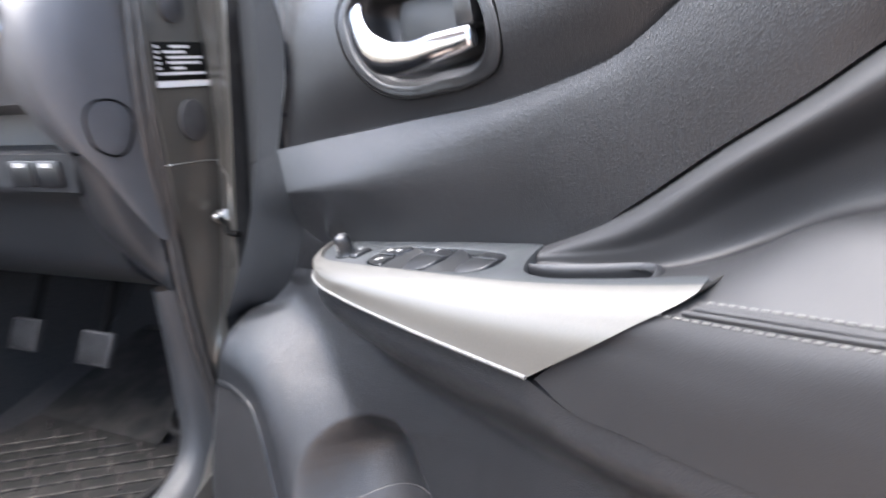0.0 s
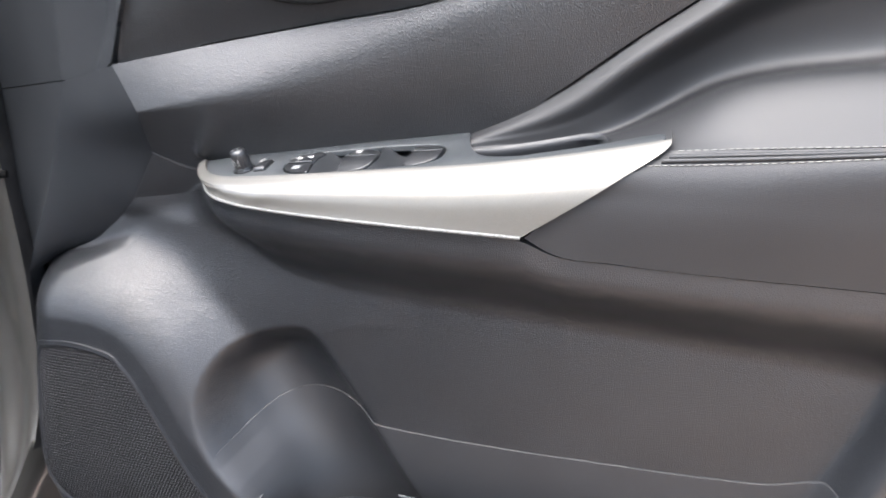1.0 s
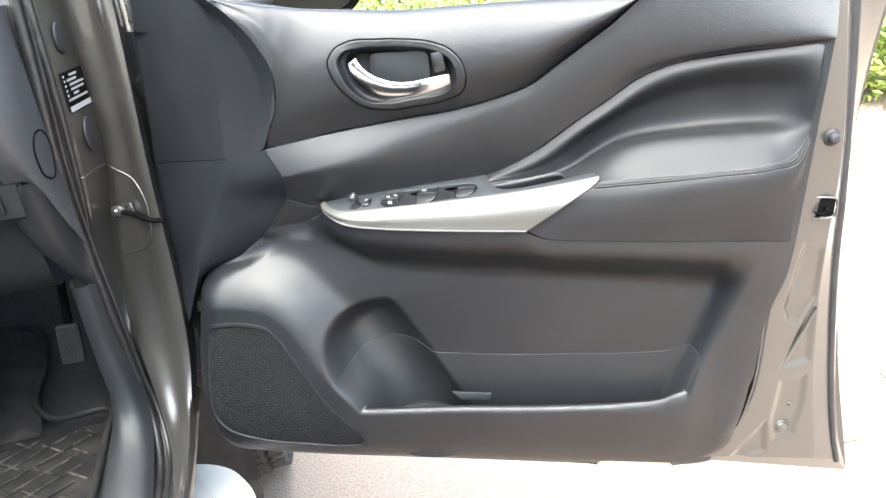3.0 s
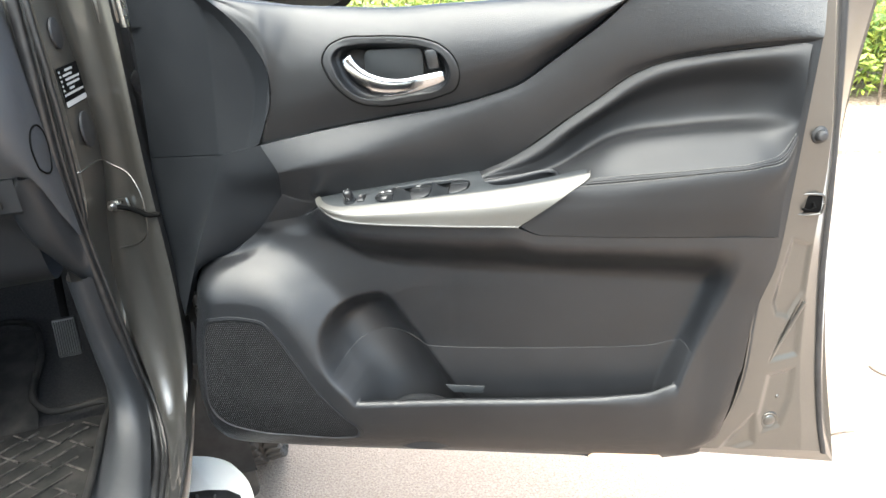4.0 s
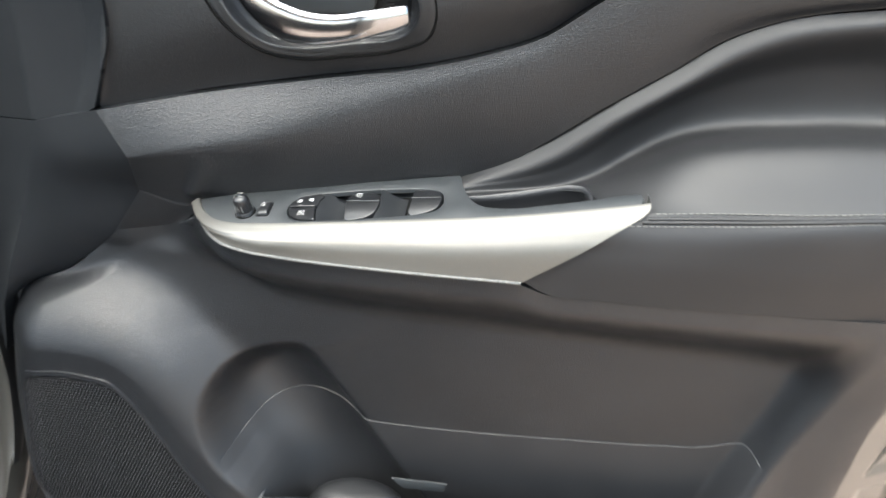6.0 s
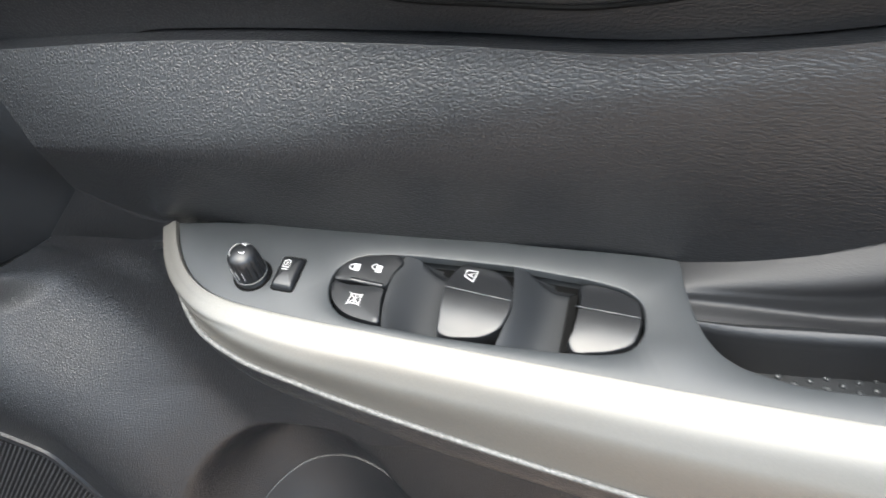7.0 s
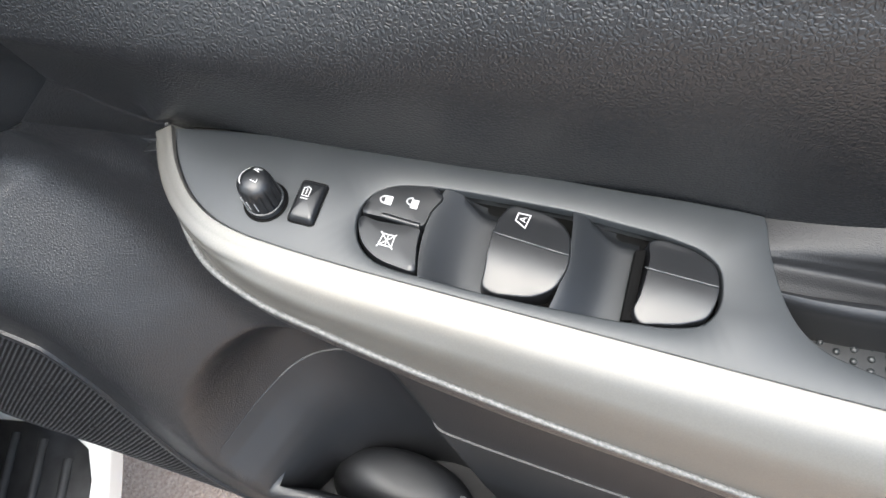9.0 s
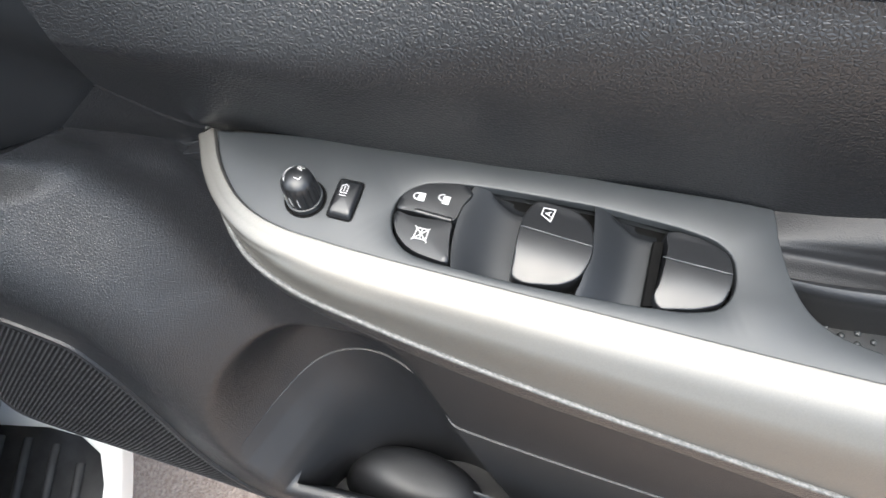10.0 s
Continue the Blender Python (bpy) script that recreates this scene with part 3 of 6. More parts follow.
ARM_Z = [(0.1, 0.885), (0.20, 0.880), (0.275, 0.862), (0.31, 0.842), (0.366, 0.830), (0.459, 0.820), (0.64, 0.811), (0.813, 0.800), (0.95, 0.788)]
SEAM_Z = [(0.20, 0.630), (0.243, 0.650), (0.267, 0.671), (0.310, 0.686), (0.35, 0.685), (0.39, 0.676), (0.449, 0.673), (0.546, 0.674), (0.641, 0.677), (0.733, 0.681), (0.786, 0.687), (0.808, 0.695), (0.825, 0.700), (0.836, 0.688), (0.86, 0.66)]
RECESS_PTS = [(0.43, 0.86), (0.36, 0.812), (0.310, 0.791), (0.268, 0.777), (0.239, 0.752), (0.225, 0.715), (0.229, 0.677), (0.246, 0.641), (0.272, 0.611), (0.287, 0.58), (0.297, 0.50), (0.305, 0.40), (0.55, 0.38), (0.79, 0.40), (0.798, 0.50), (0.803, 0.59), (0.813, 0.63), (0.831, 0.685), (0.850, 0.74), (0.872, 0.80), (0.890, 0.86), (0.90, 0.95), (0.60, 0.98)]
# the speaker pod's upper edge, from which its shoulder falls back
SHOULDER = even([(u, 0, w) for u, w in ((-0.10, 0.800), (0.03, 0.801), (0.11, 0.801), (0.15, 0.790), (0.180, 0.764), (0.203, 0.725), (0.224, 0.682), (0.250, 0.640), (0.274, 0.608), (0.292, 0.570), (0.300, 0.50), (0.305, 0.42))], 60)[:, (0, 2)]
RECESS = even([(u, 0, w) for u, w in RECESS_PTS], 150, True)[:, (0, 2)]
arm_line = curve(M_ARMLOW, N)


def front_depth(x, z):
    """The face of the panel, with the pod's rounded front edge and the flat rear ridge."""
    p = smooth(POD, z)
    p = np.where(p < 0, p * np.interp(x, [0.26, 0.45, 0.64, 0.85], [1, 0.72, 0.64, 0.58]), p)
    q = 1 - (1 - np.clip((x - smooth(EDGE_L, z)) / 0.05, 0, 1)) ** 2
    edge = smooth(FRONT_Y, z)
    p = edge + (p - edge) * q
    rear = ease((x - 0.80) / 0.06)
    p = p * (1 - rear) + smooth([(0.46, -0.006), (0.49, -0.014), (0.54, -0.020), (0.60, -0.019), (0.68, -0.014), (0.76, -0.012), (0.95, -0.012)], z) * rear
    k = 1 - (1 - np.clip((smooth(EDGE_R, z) - x) / 0.03, 0, 1)) ** 2
    return -0.009 + (p + 0.009) * k


def holder(x, z):
    """The slanting round hollow for a bottle: its depth behind the recess's back."""
    q = (x - 0.345) * 0.86 + (z - 0.765) * 0.51
    along = (x - 0.345) * 0.51 - (z - 0.765) * 0.86
    dip = np.sqrt(np.clip(0.066 ** 2 - (q + 0.060) ** 2, 0, None)) - 0.0275
    dip = 0.5 * (dip + np.sqrt(dip ** 2 + 0.006 ** 2)) - 0.001
    return dip * ease((along + 0.055) / 0.06)


def rounded_fall(gap, r):
    """Nothing outside, a slope of one inside, with a round turn of radius r."""
    return np.where(gap > r, gap, np.clip(gap + r, 0, None) ** 2 / (4 * r))


def soft_least(a, b, k):
    return 0.5 * (a + b - np.sqrt((a - b) ** 2 + k * k))


def recess_depth(x, z):
    out = front_depth(x, z)
    back = smooth(BACK_Y, z)
    # the shoulder falls back from the pod
    pod = np.vstack([SHOULDER, [(-0.2, 0.42), (-0.2, 0.80)]])
    off = -signed_gap(pod, x, z)
    r = np.interp(z, [0.60, 0.68, 0.76], [0.010, 0.018, 0.024])
    slope = np.interp(z, [0.60, 0.70, 0.80], [0.55, 0.75, 0.98])
    room = np.maximum(back - out, 0)
    edge = 1 - ease((x - 0.45) / 0.3)
    y = out + np.maximum(0, soft_least(room, slope * rounded_fall(off, r), 0.012) + 0.003 * np.exp(-room / 0.008)) * edge
    # the recess and the bottle holder behind its lip
    gap = signed_gap(RECESS, x, z)
    r = np.where(x > 0.6, np.interp(z, [0.6, 0.68, 0.8], [0.005, 0.006, 0.009]), np.interp(z, [0.58, 0.64, 0.70, 0.76, 0.79], [0.005, 0.006, 0.007, 0.010, 0.022]))
    steep = np.where(x > 0.6, np.interp(z, [0.74, 0.84], [2.4, 1.6]), np.interp(z, [0.66, 0.73, 0.765, 0.79], [2.2, 1.9, 1.0, 0.4]))
    room = np.maximum(back + holder(x, z) - y, 0)
    round_off = np.interp(x, [0.34, 0.44], [0.026, 0.008])
    y = y + np.maximum(0, soft_least(room, steep * rounded_fall(gap, r), round_off) + 0.22 * round_off * np.exp(-room / (0.9 * round_off)))
    z_arm, z_top = smooth(ARM_Z, x), np.interp(x, arm_line[:, 0], arm_line[:, 2])
    g = ease((z - z_arm + 0.004) / (z_top - z_arm) / 0.9)
    return y + (np.interp(x, arm_line[:, 0], arm_line[:, 1]) - y) * g


levels = np.unique(np.concatenate([0.470 + 0.04 * np.linspace(0, 1, 26) ** 2, np.linspace(0.51, 0.590, 30), np.linspace(0.590, 0.602, 9), np.linspace(0.602, 0.90, 118)]))
rim_row = int(np.argmin(abs(levels - 0.602)))
s = ((arm_line[:, 0] - arm_line[0, 0]) / (arm_line[-1, 0] - arm_line[0, 0]))[None, :]
flat_z = levels[:, None] + 0 * s
x = smooth(EDGE_L, flat_z) * (1 - s) + smooth(EDGE_R, flat_z) * s
warp = ease((flat_z - 0.80) / 0.10)
z = flat_z + (np.interp(x, arm_line[:, 0], arm_line[:, 2]) - 0.900) * warp + (smooth(RIM_Z, x) - 0.602) * ease(1 - abs(flat_z - 0.602) / 0.07)
below = np.arange(len(levels))[:, None] <= rim_row
wide = 0.011 + 0.016 * ease((x - 0.66) / 0.12)
roll = np.clip((z - (smooth(RIM_Z, x) - wide)) / wide, 0, 1)
rim_y = front_depth(x, z) + 0.010 * (1 - np.sqrt(1 - np.minimum(roll, 0.999) ** 2))
y = recess_depth(x, z)
y = np.where(below, np.minimum(rim_y, y), y)
lower_grid = np.stack([x, y, z], -1)[::-1]
lower_grid[0] = arm_line
rim_row = len(levels) - 1 - rim_row
edge_row = lower_grid[rim_row]
gone = np.zeros((lower_grid.shape[0] - 1, lower_grid.shape[1] - 1), bool)
gone[rim_row - 1] = (lower_grid[rim_row - 1, :-1, 1] - edge_row[:-1, 1] > 0.012) & (edge_row[:-1, 0] > 0.285) & (edge_row[:-1, 0] < 0.812)
keep = gone[rim_row - 1].nonzero()[0]
lip = edge_row[keep[0]:keep[-1] + 2]
step_in = np.minimum(np.arange(len(lip)), np.arange(len(lip))[::-1])
ends = ease(step_in / 9.0)[:, None]
inner_wall, _ = loft([lip, lip + [0, 0.003, -0.0015] * ends, lip + [0, 0.0045, -0.005] * ends, lip + (lip * [1, 1, 0] + [0, 0.008, 0.503] - lip) * ends], 0.004)
edged = skirt(lower_grid, 0.05, "blr")
skip = np.zeros((edged.shape[0] - 1, edged.shape[1] - 1), bool)
skip[:gone.shape[0], 1:1 + gone.shape[1]] = gone
main_me = join_meshes("main_panel", [grid_mesh("upper", skirt(upper_grid, 0.05, "tlr")), grid_mesh("lower", edged, skip=skip), grid_mesh("inner_wall", inner_wall, facing=(0, 1, 0.2))], 55, 1e-5)
main_panel = part("main_panel", main_me, GRAINED, door, "black grained plastic door panel with a map pocket")
rows_n, cols_n = lower_grid.shape[:2]
face_quads = [(i * cols_n + j, i * cols_n + j + 1, (i + 1) * cols_n + j + 1, (i + 1) * cols_n + j) for i in range(rows_n - 1) for j in range(cols_n - 1)]
tree = BVHTree.FromPolygons([tuple(p) for p in lower_grid.reshape(-1, 3)], face_quads)


def on_lower(x, z, default=-0.03):
    """The depth of the moulding's face at (x, z)."""
    hit = tree.ray_cast(Vector((x, -0.6, z)), Vector((0, 1, 0)))
    return hit[0].y if hit[0] is not None else default


# smooth liner of the pocket below its seam, proud of the panel behind it
k = np.linspace(0, 1, 240)[None, :]
drop = np.linspace(0, 1, 60)[:, None] ** 1.2
left = np.array(RECESS_PTS[5:12][::-1])
right = np.array(RECESS_PTS[13:19])
lx = 0.240 + 0.596 * k + 0 * drop
lz = smooth(SEAM_Z, lx) * (1 - drop) + 0.502 * drop
lx = np.maximum(np.interp(lz, left[:, 1], left[:, 0]) + 0.003, lx)
lx = np.minimum(np.interp(lz, right[:, 1], right[:, 0]) + 0.012, lx)
near = signed_gap(RECESS, lx, lz)
ly = recess_depth(lx, lz) - 0.0016 * ease((near + 0.004) / 0.016) + 0.0015 * ease((0.004 - near) / 0.006)
ly = np.maximum(ly, front_depth(lx, lz) + 0.003 * ease((smooth(RIM_Z, lx) - lz) / 0.01))
liner = np.stack([lx, ly, lz], -1)
turned_edge = liner[:1] + [0, 0.0012, 0.0006]
floor_rows = np.stack([liner[-1] * (1 - w) + np.c_[liner[-1][:, 0], front_depth(lx[-1], lz[-1]) + 0.012, lz[-1]] * w for w in (0.1, 0.5, 1.0)])
liner_full = np.concatenate([liner[:1] + [0, 0.006, 0.0008], turned_edge, liner, floor_rows])
part("pocket_liner", grid_mesh("pocket_liner", liner_full, sharp=50), POCKET, main_panel, "smooth black liner of the map pocket and bottle holder")
# rounded bulge between the bottle holder and the pocket
lobe = []
for k in np.linspace(0, 1, 18):
    a = k * math.pi / 2
    r, z = math.sin(a) ** 0.6, 0.490 + 0.085 * math.cos(a) ** 0.8
    lobe.append([(0.386 + r * 0.072 * math.cos(b), 0.006 + 0.036 * r * math.sin(b), z) for b in np.linspace(0, 2 * math.pi, 36, endpoint=False)])
# upper moulding with the inner handle
belt = curve(U_BELT, N)
top_a = curve([p for p in U_ARC[:-1]] + [(x, y + 0.009, z + 0.0015) for x, y, z in M_TOP[:-1]], N)
mid1 = top_a * 0.62 + belt * 0.38
mid1[:, 1] = 0.2 * top_a[:, 1] + 0.8 * 0.026
mid2 = top_a * 0.33 + belt * 0.67
mid2[:, 1] = 0.2 * top_a[:, 1] + 0.8 * 0.031
back = belt + [0, 0.035, -0.006]
grid, _ = loft([top_a, mid1, mid2, belt, back], 0.0035)
sk = skirt(grid, 0.02)
mid = 0.25 * (sk[:-1, :-1] + sk[1:, :-1] + sk[:-1, 1:] + sk[1:, 1:])
wide = even([(x, 0, z) for x, _, z in BEZEL], 96, True)[:, (0, 2)]
wide = wide - loop_normals(wide) * 0.004
rn, cn = grid.shape[:2]
upper_tree = BVHTree.FromPolygons([tuple(p) for p in grid.reshape(-1, 3)], [(i * cn + j, i * cn + j + 1, (i + 1) * cn + j + 1, (i + 1) * cn + j) for i in range(rn - 1) for j in range(cn - 1)])
upper_panel = part("upper_panel", grid_mesh("upper_panel", sk, skip=inside(wide, mid[:, :, 0], mid[:, :, 2])), GRAINED, door, "dark grained plastic upper door trim")

# window sill seal behind the upper moulding
seal = belt + [0, 0.042, -0.009]
part("window_seal", tube("window_seal", seal[::4], 0.006, 8), RUBBER, door)

# front end of the trim, which meets the dashboard when the door is shut
n = 90
grid, _ = loft([even(U_LEFT, n), even(U_CREASE, n), even(U_ARCIN, n), even(U_ARC, n)], 0.005, sharp=(1, 2))
part("front_trim_upper", grid_mesh("front_trim_upper", skirt(grid.transpose(1, 0, 2), 0.02)), COWL, door, "dark smooth plastic front trim")
left_edge = [M_TOP[0], M_CREASE[0], M_BACK[0], M_ARMLOW[0]] + [tuple(lower_grid[i, 0]) for i in (14, 22, 26, 29)]
grid, _ = loft([even(L_LEFT, n), even(L_CREASE, n), even([(x - 0.002, y + 0.003, z - 0.001) for x, y, z in left_edge], n)], 0.005, sharp=(1,))
part("front_trim_lower", grid_mesh("front_trim_lower", skirt(grid.transpose(1, 0, 2), 0.02)), COWL, door, "dark smooth plastic front trim")

# padded leatherette insert with the armrest
n = 220
grid, at = loft([curve(x, n) for x in (PAD_TOP, PAD_ROLL, PAD_UP, PAD_DEEP, PAD_SHELF, PAD_STU)], 0.0035)
row_u = grid[at[5]]
rest, at = loft([curve(x, n) for x in (PAD_STF, PAD_STL, PAD_FACE, PAD_LOW)], 0.0035)
row_l = rest[at[1]]
pad_me = join_meshes("armrest_pad", [grid_mesh("pad_top", skirt(grid, 0.02, "tlr")), grid_mesh("pad_front", skirt(rest, 0.02, "blr"))])
pad = part("armrest_pad", pad_me, PADDED, door, "padded black leatherette armrest with pale double stitching")
keep = (row_u[:, 0] > 0.676)
up_line, low_line = row_u[keep], row_l[row_l[:, 0] > 0.645]


def between(k):
    a, b = even(up_line, 200), even(low_line[low_line[:, 0] > 0.66], 200)
    return a * (1 - k) + b * k


for k in (0.36, 0.66):
    part("piping", tube("piping", between(k) + [0, -0.0012, 0], 0.0017, 8), PADDED, pad)


def stitches(line, lift):
    total = np.linalg.norm(np.diff(line, axis=0), axis=1).sum()
    k = int(total / 0.0052)
    p = even(line, k * 4)
    meshes = []
    for i in range(0, len(p) - 3, 4):
        meshes.append(tube("stitch", p[i:i + 4] + lift, (0.0003, 0.00055, 0.00055, 0.0003), 5))
    return join_meshes("stitching", meshes)


part("stitching", stitches(up_line, np.array([0, -0.0003, 0.0006])), THREAD, pad, "pale thread stitching")
part("stitching", stitches(low_line, np.array([0, -0.0008, -0.0002])), THREAD, pad, "pale thread stitching")

# speaker cover
spk = even([(x, 0, z) for x, _, z in SPK], 120, True)[:, (0, 2)]
c = spk.mean(0)
rows = []
for s, lift in ((1.035, 0.004), (1.03, -0.0012), (1.0, -0.0016), (0.99, -0.0004), (0.975, 0.0004)) + tuple((k, 0.0004) for k in np.linspace(0.95, 0.01, 24)):
    rows.append([(u, on_lower(u, w) + lift - 0.001, w) for u, w in c + (spk - c) * s])
rows = np.array(rows)
part("speaker_frame", grid_mesh("speaker_frame", rows[:5], wrap=True), GRAINED, door, "black rim round the speaker grille")
grille = part("speaker_grille", grid_mesh("speaker_grille", rows[4:], wrap=True), GRILLE, door, "black speaker grille covered with small round studs")
# staggered rows of small raised studs
PITCH = 0.0040
ring_a = [(math.cos(a), math.sin(a)) for a in np.linspace(0, 2 * math.pi, 6, endpoint=False)]
verts, faces = [], []
us, ws = [], []
for r in range(int(0.25 / (PITCH * 0.866)) + 1):
    for k in range(int(0.29 / PITCH) + 1):
        us.append(0.005 + (k + 0.5 * (r % 2)) * PITCH)
        ws.append(0.515 + r * PITCH * 0.866)
ok = inside(c + (spk - c) * 0.965, np.array(us), np.array(ws))
for u, w, good in zip(us, ws, ok):
    if good:
        y = on_lower(u, w) - 0.0005
        k = len(verts)
        verts += [(u + 0.00108 * p, y, w + 0.00108 * q) for p, q in ring_a] + [(u + 0.0008 * p, y - 0.0005, w + 0.0008 * q) for p, q in ring_a]
        faces += [(k + i, k + (i + 1) % 6, k + 6 + (i + 1) % 6, k + 6 + i) for i in range(6)] + [tuple(range(k + 6, k + 12))]
studs = bpy.data.meshes.new("grille_studs")
studs.from_pydata(verts, [], faces)
finish(studs, 0)
tagged(part("grille_studs", studs, STUD, grille), kind="stuff")

# small tag in the pocket
part("pocket_tag", slab("pocket_tag", [(x, z) for x, _, z in TAG], upright(-0.004), 0.0, 0.0015, 0.0004), SATIN, door, "small grey plastic tab in the pocket")
part("pocket_bulge", grid_mesh("pocket_bulge", np.array(lobe), wrap=True), POCKET, door, "rounded bulge beside the bottle holder")
# reflector lens at the panel's lower edge
lamp = [(0.677, 0.472), (0.683, 0.481), (0.690, 0.484), (0.782, 0.488), (0.791, 0.487), (0.800, 0.478)]
part("courtesy_lens", slab("courtesy_lens", lamp, upright(-0.010), 0.004, 0.02, 0.001), AMBER, door, "pale amber courtesy lamp lens")

# ---------------------------------------------------------------- inner handle
bezel = even([(x, 0, z) for x, _, z in BEZEL], 96, True)[:, (0, 2)]
cup = even([(x, 0, z) for x, _, z in CUP], 96, True)[:, (0, 2)]
c = cup.mean(0)
base = np.array([(upper_tree.ray_cast(Vector((u, -0.6, w)), Vector((0, 1, 0)))[0] or Vector((u, 0.032, w))).y for u, w in bezel])
base = np.convolve(np.r_[base[-4:], base, base[:4]], np.ones(9) / 9, "valid")
mid_y = base.mean()
steps = [(bezel + loop_normals(bezel) * 0.0012, 0.010, 1), (bezel + loop_normals(bezel) * 0.0010, -0.0004, 1), (bezel * 0.99 + c * 0.01, -0.0012, 1), (bezel * 0.6 + cup * 0.4, -0.0014, 1), (bezel * 0.3 + cup * 0.7, -0.0013, 1), (bezel * 0.24 + cup * 0.76, -0.0008, 1), (bezel * 0.14 + cup * 0.86, 0.0026, 0.8), (cup * 1.01 - c * 0.01, 0.0042, 0.7), (cup, 0.0062, 0.6),
         (cup * 0.965 + c * 0.035, 0.0085, 0.5), (cup * 0.94 + c * 0.06, 0.0100, 0.4), (cup * 0.92 + c * 0.08, 0.0150, 0.3), (cup * 0.86 + c * 0.14, 0.0320, 0), (cup * 0.76 + c * 0.24, 0.0390, 0), (cup * 0.01 + c * 0.99, 0.0390, 0)]
fine, _ = loft([np.c_[loop[:, 0], mid_y + (base - mid_y) * follow + off, loop[:, 1]] for loop, off, follow in steps], 0.003)
handle = part("handle_bezel", grid_mesh("handle_bezel", fine, wrap=True), GRAINED, door, "black oval bezel of the inner door handle")
gap_loop = bezel + loop_normals(bezel) * 0.0016
part("bezel_gap", tube("bezel_gap", np.c_[gap_loop[:, 0], base - 0.0004, gap_loop[:, 1]], 0.0012, 6, closed=True), BLACK, handle)
lever = even(HANDLE, 60) - [0, 0.010, 0]
s = np.linspace(0, 1, 60)
half_w = np.interp(s, [0, 0.08, 0.35, 0.6, 0.92, 1], [0.0085, 0.0112, 0.0150, 0.0120, 0.0098, 0.0080])
t = np.gradient(lever, axis=0)
t /= np.linalg.norm(t, axis=1)[:, None]
nrm = np.c_[-t[:, 2], np.zeros(60), t[:, 0]]
section = []
for a in np.linspace(0, 2 * math.pi, 20, endpoint=False):
    ca, sa = math.cos(a), math.sin(a)
    section.append(lever + nrm * (half_w * np.sign(ca) * abs(ca) ** 0.8)[:, None] + np.array([0, 0.005, 0]) * np.sign(sa) * abs(sa) ** 0.8 - nrm * (0.75 * half_w)[:, None])
g = np.array(section).transpose(1, 0, 2)
g = np.concatenate([g[:1].mean(1, keepdims=True).repeat(20, 1), g, g[-1:].mean(1, keepdims=True).repeat(20, 1)])
part("lever", grid_mesh("lever", g, wrap=True, sharp=0), CHROME, handle, "chrome pull lever")
part("lock_tab", block("lock_tab", (0.018, 0.026, 0.03), pose(0.446, 0.044, 1.158, 0, -8, 10), 0.004), SWITCH, handle)
part("cup_back", slab("cup_back", rounded(0.09, 0.045, 0.012, 5, (0.385, 1.15)), upright(0.059), 0.0, 0.004, 0.001), SATIN, handle)

# ---------------------------------------------------------------- armrest: silver strip, switch plate, pull cup
front_edge = [(-0.1357, 0.0190), (-0.1255, 0.0024), (-0.1105, -0.0123), (-0.0981, -0.0188), (-0.0848, -0.0222), (-0.0645, -0.0240), (-0.0387, -0.0250), (0.0055, -0.0255),
              (0.0812, -0.0258), (0.1335, -0.0260), (0.1777, -0.0262), (0.24, -0.0270), (0.296, -0.0290)]
n = 160
fe = even([(u, v, 0) for u, v in front_edge], n)
top_line = np.array([plate(u, v, 0.0006) for u, v, _ in fe])
lip_line = np.array([plate(u, v, 0.0022) for u, v, _ in fe])
STRIP_LOW = [(0.2385, 0.036, 0.942), (0.2455, 0.021, 0.940), (0.2590, 0.004, 0.938), (0.272, -0.0115, 0.936), (0.286, -0.0225, 0.934), (0.31, -0.031, 0.932), (0.345, -0.035, 0.930), (0.43, -0.0405, 0.928), (0.570, -0.044, 0.926)]
low = even(STRIP_LOW, n)
ang = np.linspace(0, 1, n)
out_dir = np.array([fe[:, 0] * 0, fe[:, 0] * 0, fe[:, 0] * 0]).T
d = np.gradient(fe[:, :2], axis=0)
d /= np.linalg.norm(d, axis=1)[:, None]
nv = np.c_[d[:, 1], -d[:, 0]]
out_dir = nv[:, :1] * PLATE_U + nv[:, 1:] * PLATE_V
shoulder = lip_line + out_dir * 0.0055 - PLATE_N * 0.0012
bulge = 0.66 * shoulder + 0.34 * low + out_dir * (0.0070 * np.clip(ang / 0.14, 0.2, 1))[:, None]
low_in = low + out_dir * -0.03 - np.array([0, 0, 0.003])
grid, at = loft([top_line, lip_line + out_dir * 0.0008, shoulder, bulge, low, low_in], 0.0025, sharp=(4,))
strip = part("silver_strip", grid_mesh("silver_strip", skirt(grid, 0.035, "r"), sharp=50), SILVER, door, "satin champagne-silver armrest strip")
part("strip_lip", tube("strip_lip", even(low + out_dir * 0.0006, 140), 0.0015, 8), LIP, strip)
part("seam_fin", slab("seam_fin", [(0.222, 0.921), (0.240, 0.917), (0.240, 0.931)], upright(0.030), 0.0, 0.006, 0.0004), GRAINED, strip)

